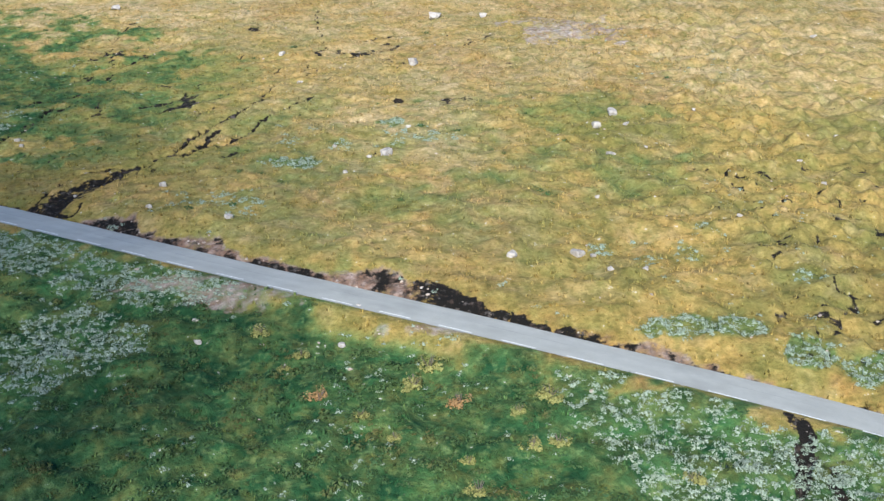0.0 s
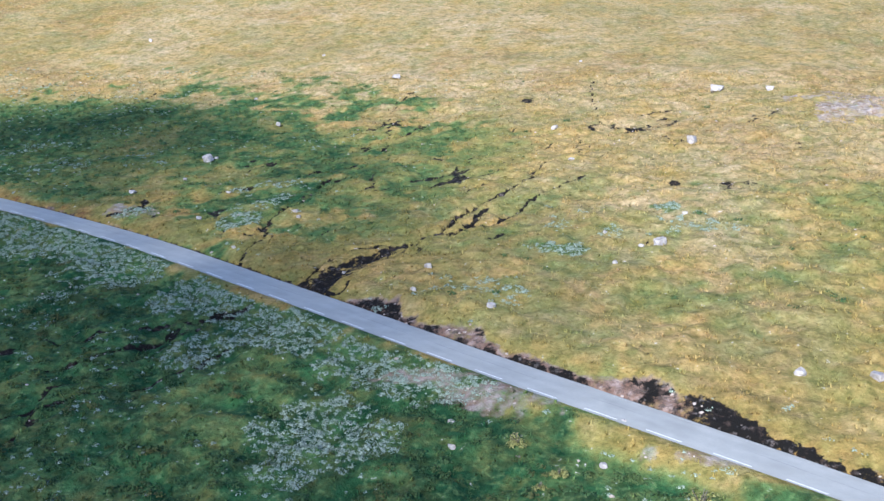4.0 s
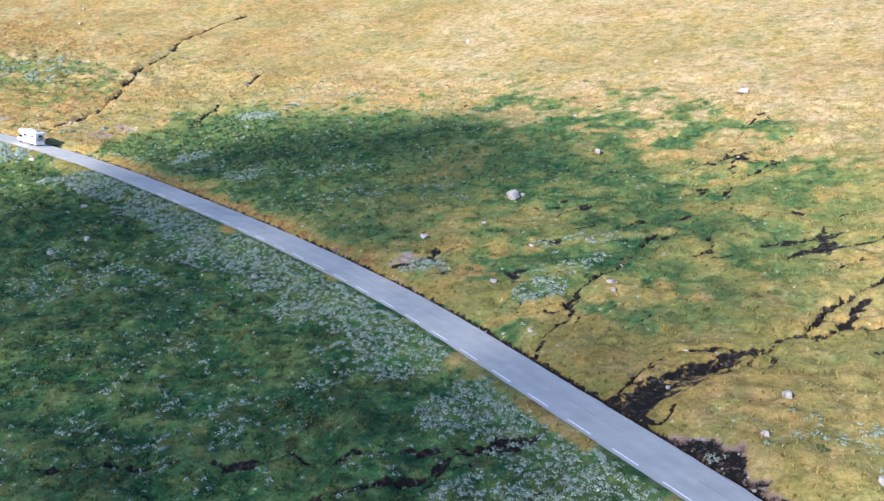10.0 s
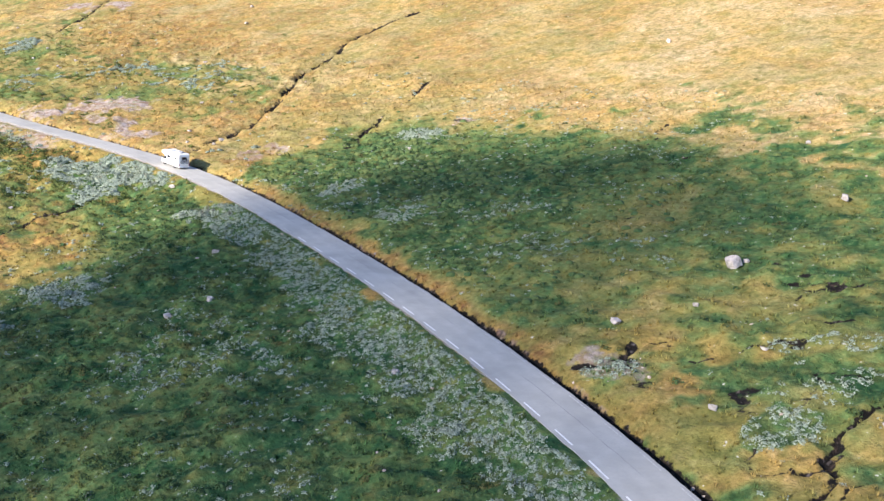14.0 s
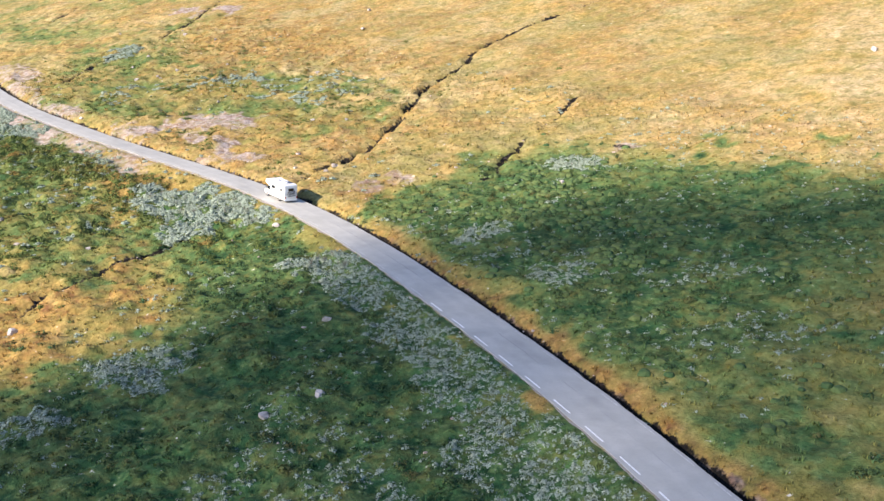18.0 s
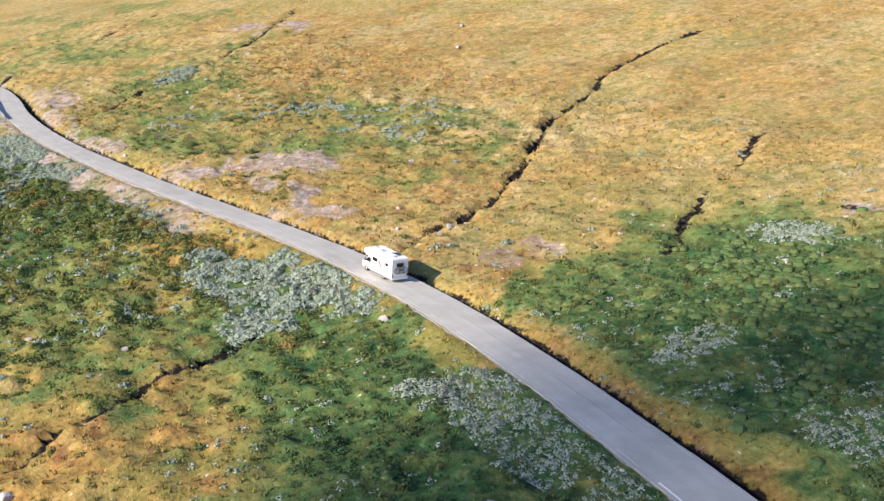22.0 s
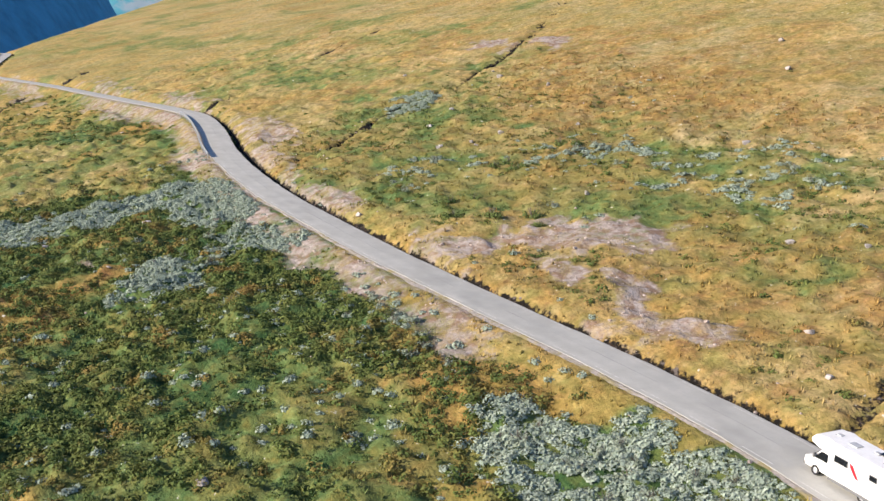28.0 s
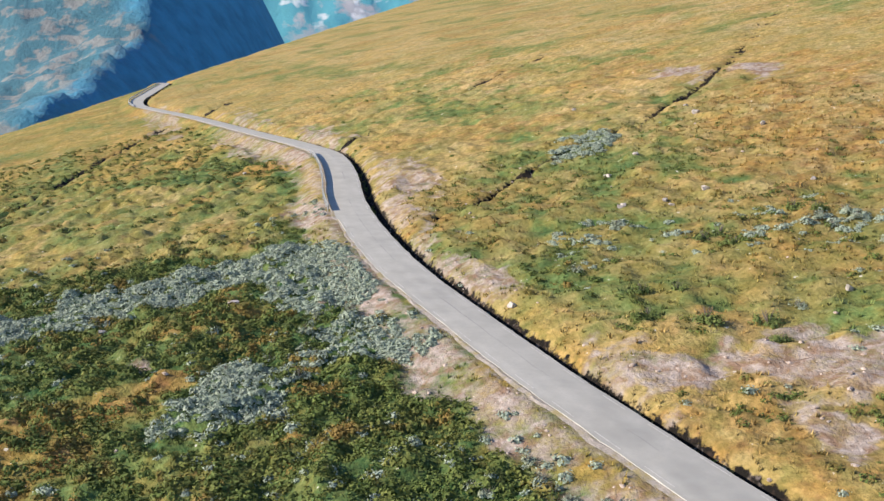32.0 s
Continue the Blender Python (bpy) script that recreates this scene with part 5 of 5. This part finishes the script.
def bicycle(thing, x, flip):
    bike = new("bicycle")
    bike.parent = thing
    bike.location = (x, 0, 1.15)
    for y in (-0.52, 0.52):
        bm = bmesh.new()
        for r in (0.33,):
            ring = []
            for k in range(20):
                a = 2 * math.pi * k / 20
                ring.append([bm.verts.new((dx, y + (r + dr) * math.cos(a), 0.33 + (r + dr) * math.sin(a))) for dx, dr in ((-0.02, 0), (0.02, 0), (0, -0.04))])
            for k in range(20):
                p, q = ring[k], ring[(k + 1) % 20]
                for i in range(3):
                    bm.faces.new((p[i], p[(i + 1) % 3], q[(i + 1) % 3], q[i]))
        part("bicycle_wheel", bm, RUBBER, bike)
    for (ay, az), (by, bz) in (((-0.52, 0.33), (-0.1, 0.28)), ((-0.1, 0.28), (-0.22, 0.80)), ((-0.22, 0.75), (0.35, 0.78)), ((-0.1, 0.28), (0.35, 0.74)), ((0.35, 0.85), (0.52, 0.33)), ((-0.52, 0.33), (-0.22, 0.75))):
        bm = bmesh.new()
        L = math.hypot(by - ay, bz - az)
        bmesh.ops.create_cone(bm, cap_ends=True, segments=6, radius1=0.022, radius2=0.022, depth=L)
        bmesh.ops.rotate(bm, matrix=Matrix.Rotation(math.atan2(-(by - ay), bz - az), 3, "X"), verts=bm.verts)
        bmesh.ops.translate(bm, vec=(0, (ay + by) / 2, (az + bz) / 2), verts=bm.verts)
        part("frame_tube", bm, FRAME_DARK, bike)
    part("saddle", box(0.12, 0.24, 0.06, (0, -0.24, 0.84), 0.02), RUBBER, bike)
    part("handlebar", box(0.4, 0.03, 0.03, (0, 0.36, 0.9), 0.008, 1), FRAME_DARK, bike)
    bike.rotation_euler = (0, 0, math.pi if flip else 0)


def motorhome(x):
    y, z, s = (float(v) for v in road_at(x))
    van = new("motorhome")
    van.matrix_world = Matrix.Translation((x, y, z + 0.03)) @ Matrix.Rotation(math.atan2(-s, -1.0), 4, "Z") @ Matrix.Rotation(-math.atan((float(road_at(x - 2)[1]) - float(road_at(x + 2)[1])) / 4), 4, "Y")
    part("body", extruded([(-3.45, 0.45), (1.25, 0.45), (1.25, 1.95), (2.2, 2.02), (2.85, 2.22), (2.95, 2.45), (2.55, 2.86), (1.5, 3.02), (1.0, 2.92), (-3.35, 2.88), (-3.5, 2.7)], 1.14, 0.09), WHITE, van)
    part("cab", extruded([(1.2, 0.38), (3.35, 0.38), (3.45, 0.62), (3.38, 1.02), (2.75, 1.22), (2.0, 1.98), (1.2, 1.98)], 0.99, 0.07), WHITE, van)
    bm = bmesh.new()
    q = [(2.72, 0.84, 1.275), (2.72, -0.84, 1.275), (2.06, -0.80, 1.955), (2.06, 0.80, 1.955)]
    q2 = [(a + 0.03, b, c + 0.03) for a, b, c in q]
    vs = [bm.verts.new(p) for p in q + q2]
    for f in ((3, 2, 1, 0), (4, 5, 6, 7), (0, 1, 5, 4), (1, 2, 6, 5), (2, 3, 7, 6), (3, 0, 4, 7)):
        bm.faces.new([vs[i] for i in f])
    part("windscreen", bm, DARK_GLASS, van, "dark tinted windscreen")
    for side in (-1, 1):
        y0 = side * 0.992
        bm = bmesh.new()
        prof = [(1.45, 1.22), (2.55, 1.22), (2.42, 1.42), (2.02, 1.82), (1.45, 1.82)]
        a = [bm.verts.new((px_, y0, pz_)) for px_, pz_ in prof]
        b = [bm.verts.new((px_, y0 + side * 0.012, pz_)) for px_, pz_ in prof]
        bm.faces.new(a if side < 0 else a[::-1])
        bm.faces.new(b[::-1] if side < 0 else b)
        for i in range(5):
            j = (i + 1) % 5
            bm.faces.new((a[i], a[j], b[j], b[i]))
        bmesh.ops.recalc_face_normals(bm, faces=bm.faces)
        part("cab_window", bm, DARK_GLASS, van)
        for wx, ww, wz, wh in (((0.25, 1.15, 1.95, 0.5), (-2.35, 0.65, 1.95, 0.42)) if side > 0 else ((0.3, 0.8, 1.95, 0.5), (-2.2, 1.0, 1.95, 0.5))):
            win = part("window", box(ww, 0.05, wh, (wx, side * 1.135, wz), 0.02), TRIM, van)
            part("pane", box(ww - 0.1, 0.05, wh - 0.1, (wx, side * 1.145, wz), 0.02), DARK_GLASS, win)
        bm = bmesh.new()
        tri = [(-1.3, 1.3), (-1.0, 1.35), (-0.5, 1.9), (-0.42, 2.16), (-0.72, 2.08)]
        a = [bm.verts.new((px_, side * 1.144, pz_)) for px_, pz_ in tri]
        b = [bm.verts.new((px_, side * 1.15, pz_)) for px_, pz_ in tri]
        for ring in (a, b):
            bm.faces.new(ring)
        for i in range(5):
            bm.faces.new((a[i], a[(i + 1) % 5], b[(i + 1) % 5], b[i]))
        bmesh.ops.recalc_face_normals(bm, faces=bm.faces)
        part("decal", bm, RED, van, "dark red swoosh decal")
        part("skirt", box(4.5, 0.05, 0.22, (-1.1, side * 1.12, 0.40), 0.02), TRIM, van, "grey plastic side skirt")
        mirror = part("mirror", box(0.12, 0.22, 0.36, (2.45, side * 1.18, 1.45), 0.04), TRIM, van)
        part("mirror_arm", box(0.05, 0.2, 0.05, (2.42, side * 1.04, 1.32), 0.01, 1), TRIM, mirror)
        part("headlight", box(0.1, 0.34, 0.24, (3.36, side * 0.74, 0.86), 0.04), LAMP_CLEAR, van)
        part("tail_light", box(0.04, 0.14, 0.42, (-3.47, side * 1.02, 0.85), 0.015), LAMP_RED, van)
        lathe_wheel(van, 2.35, side * 0.92, side)
        lathe_wheel(van, -1.65, side * 1.0, side)
    door = part("habitation_door", box(0.62, 0.03, 1.75, (-0.75, -1.142, 1.45), 0.02), WHITE, van)
    part("door_handle", box(0.1, 0.03, 0.05, (-0.5, -1.165, 1.3), 0.01, 1), TRIM, door)
    part("hatch", box(0.7, 0.03, 0.45, (-2.6, 1.142, 0.95), 0.02), WHITE, van)
    part("front_bumper", box(0.22, 1.98, 0.3, (3.38, 0, 0.5), 0.06), TRIM, van)
    part("grille", box(0.05, 1.0, 0.16, (3.42, 0, 0.84), 0.02), TRIM, van)
    part("rear_bumper", box(0.16, 2.2, 0.28, (-3.48, 0, 0.48), 0.05), WHITE, van)
    rw = part("rear_window", box(0.05, 1.0, 0.5, (-3.47, 0, 2.1), 0.02), TRIM, van)
    part("pane", box(0.05, 0.9, 0.4, (-3.482, 0, 2.1), 0.02), DARK_GLASS, rw)
    for vx, vy, w in ((0.2, 0.1, 0.75), (-1.2, -0.35, 0.42), (-2.6, 0.2, 0.5), (1.6, 0.0, 0.42)):
        top = 2.98 if vx > 1 else 2.90
        dome = part("roof_vent", box(w, w * 0.8, 0.12, (vx, vy, top + 0.02), 0.04), VENT, van)
        part("vent_frame", box(w + 0.08, w * 0.8 + 0.08, 0.05, (vx, vy, top - 0.02), 0.01, 1), TRIM, dome)
    part("solar_panel", box(1.2, 0.6, 0.04, (-1.9, -0.6, 2.96), 0.01, 1), DARK_GLASS, van, "dark roof solar panel")
    rack = part("bicycle_rack", box(0.42, 1.5, 0.05, (-3.72, 0, 1.12), 0.01, 1), STEEL, van)
    for side in (-0.55, 0.55):
        part("rack_upright", box(0.05, 0.05, 1.3, (-3.56, side, 1.7), 0.01, 1), STEEL, rack)
    tagged(van, "white alcove motorhome with red swoosh and rear bicycles on road", "motorhome")
    for bx, flip in ((-3.66, False), (-3.84, True)):
        bicycle(van, bx, flip)
    return van


motorhome(-206.6)
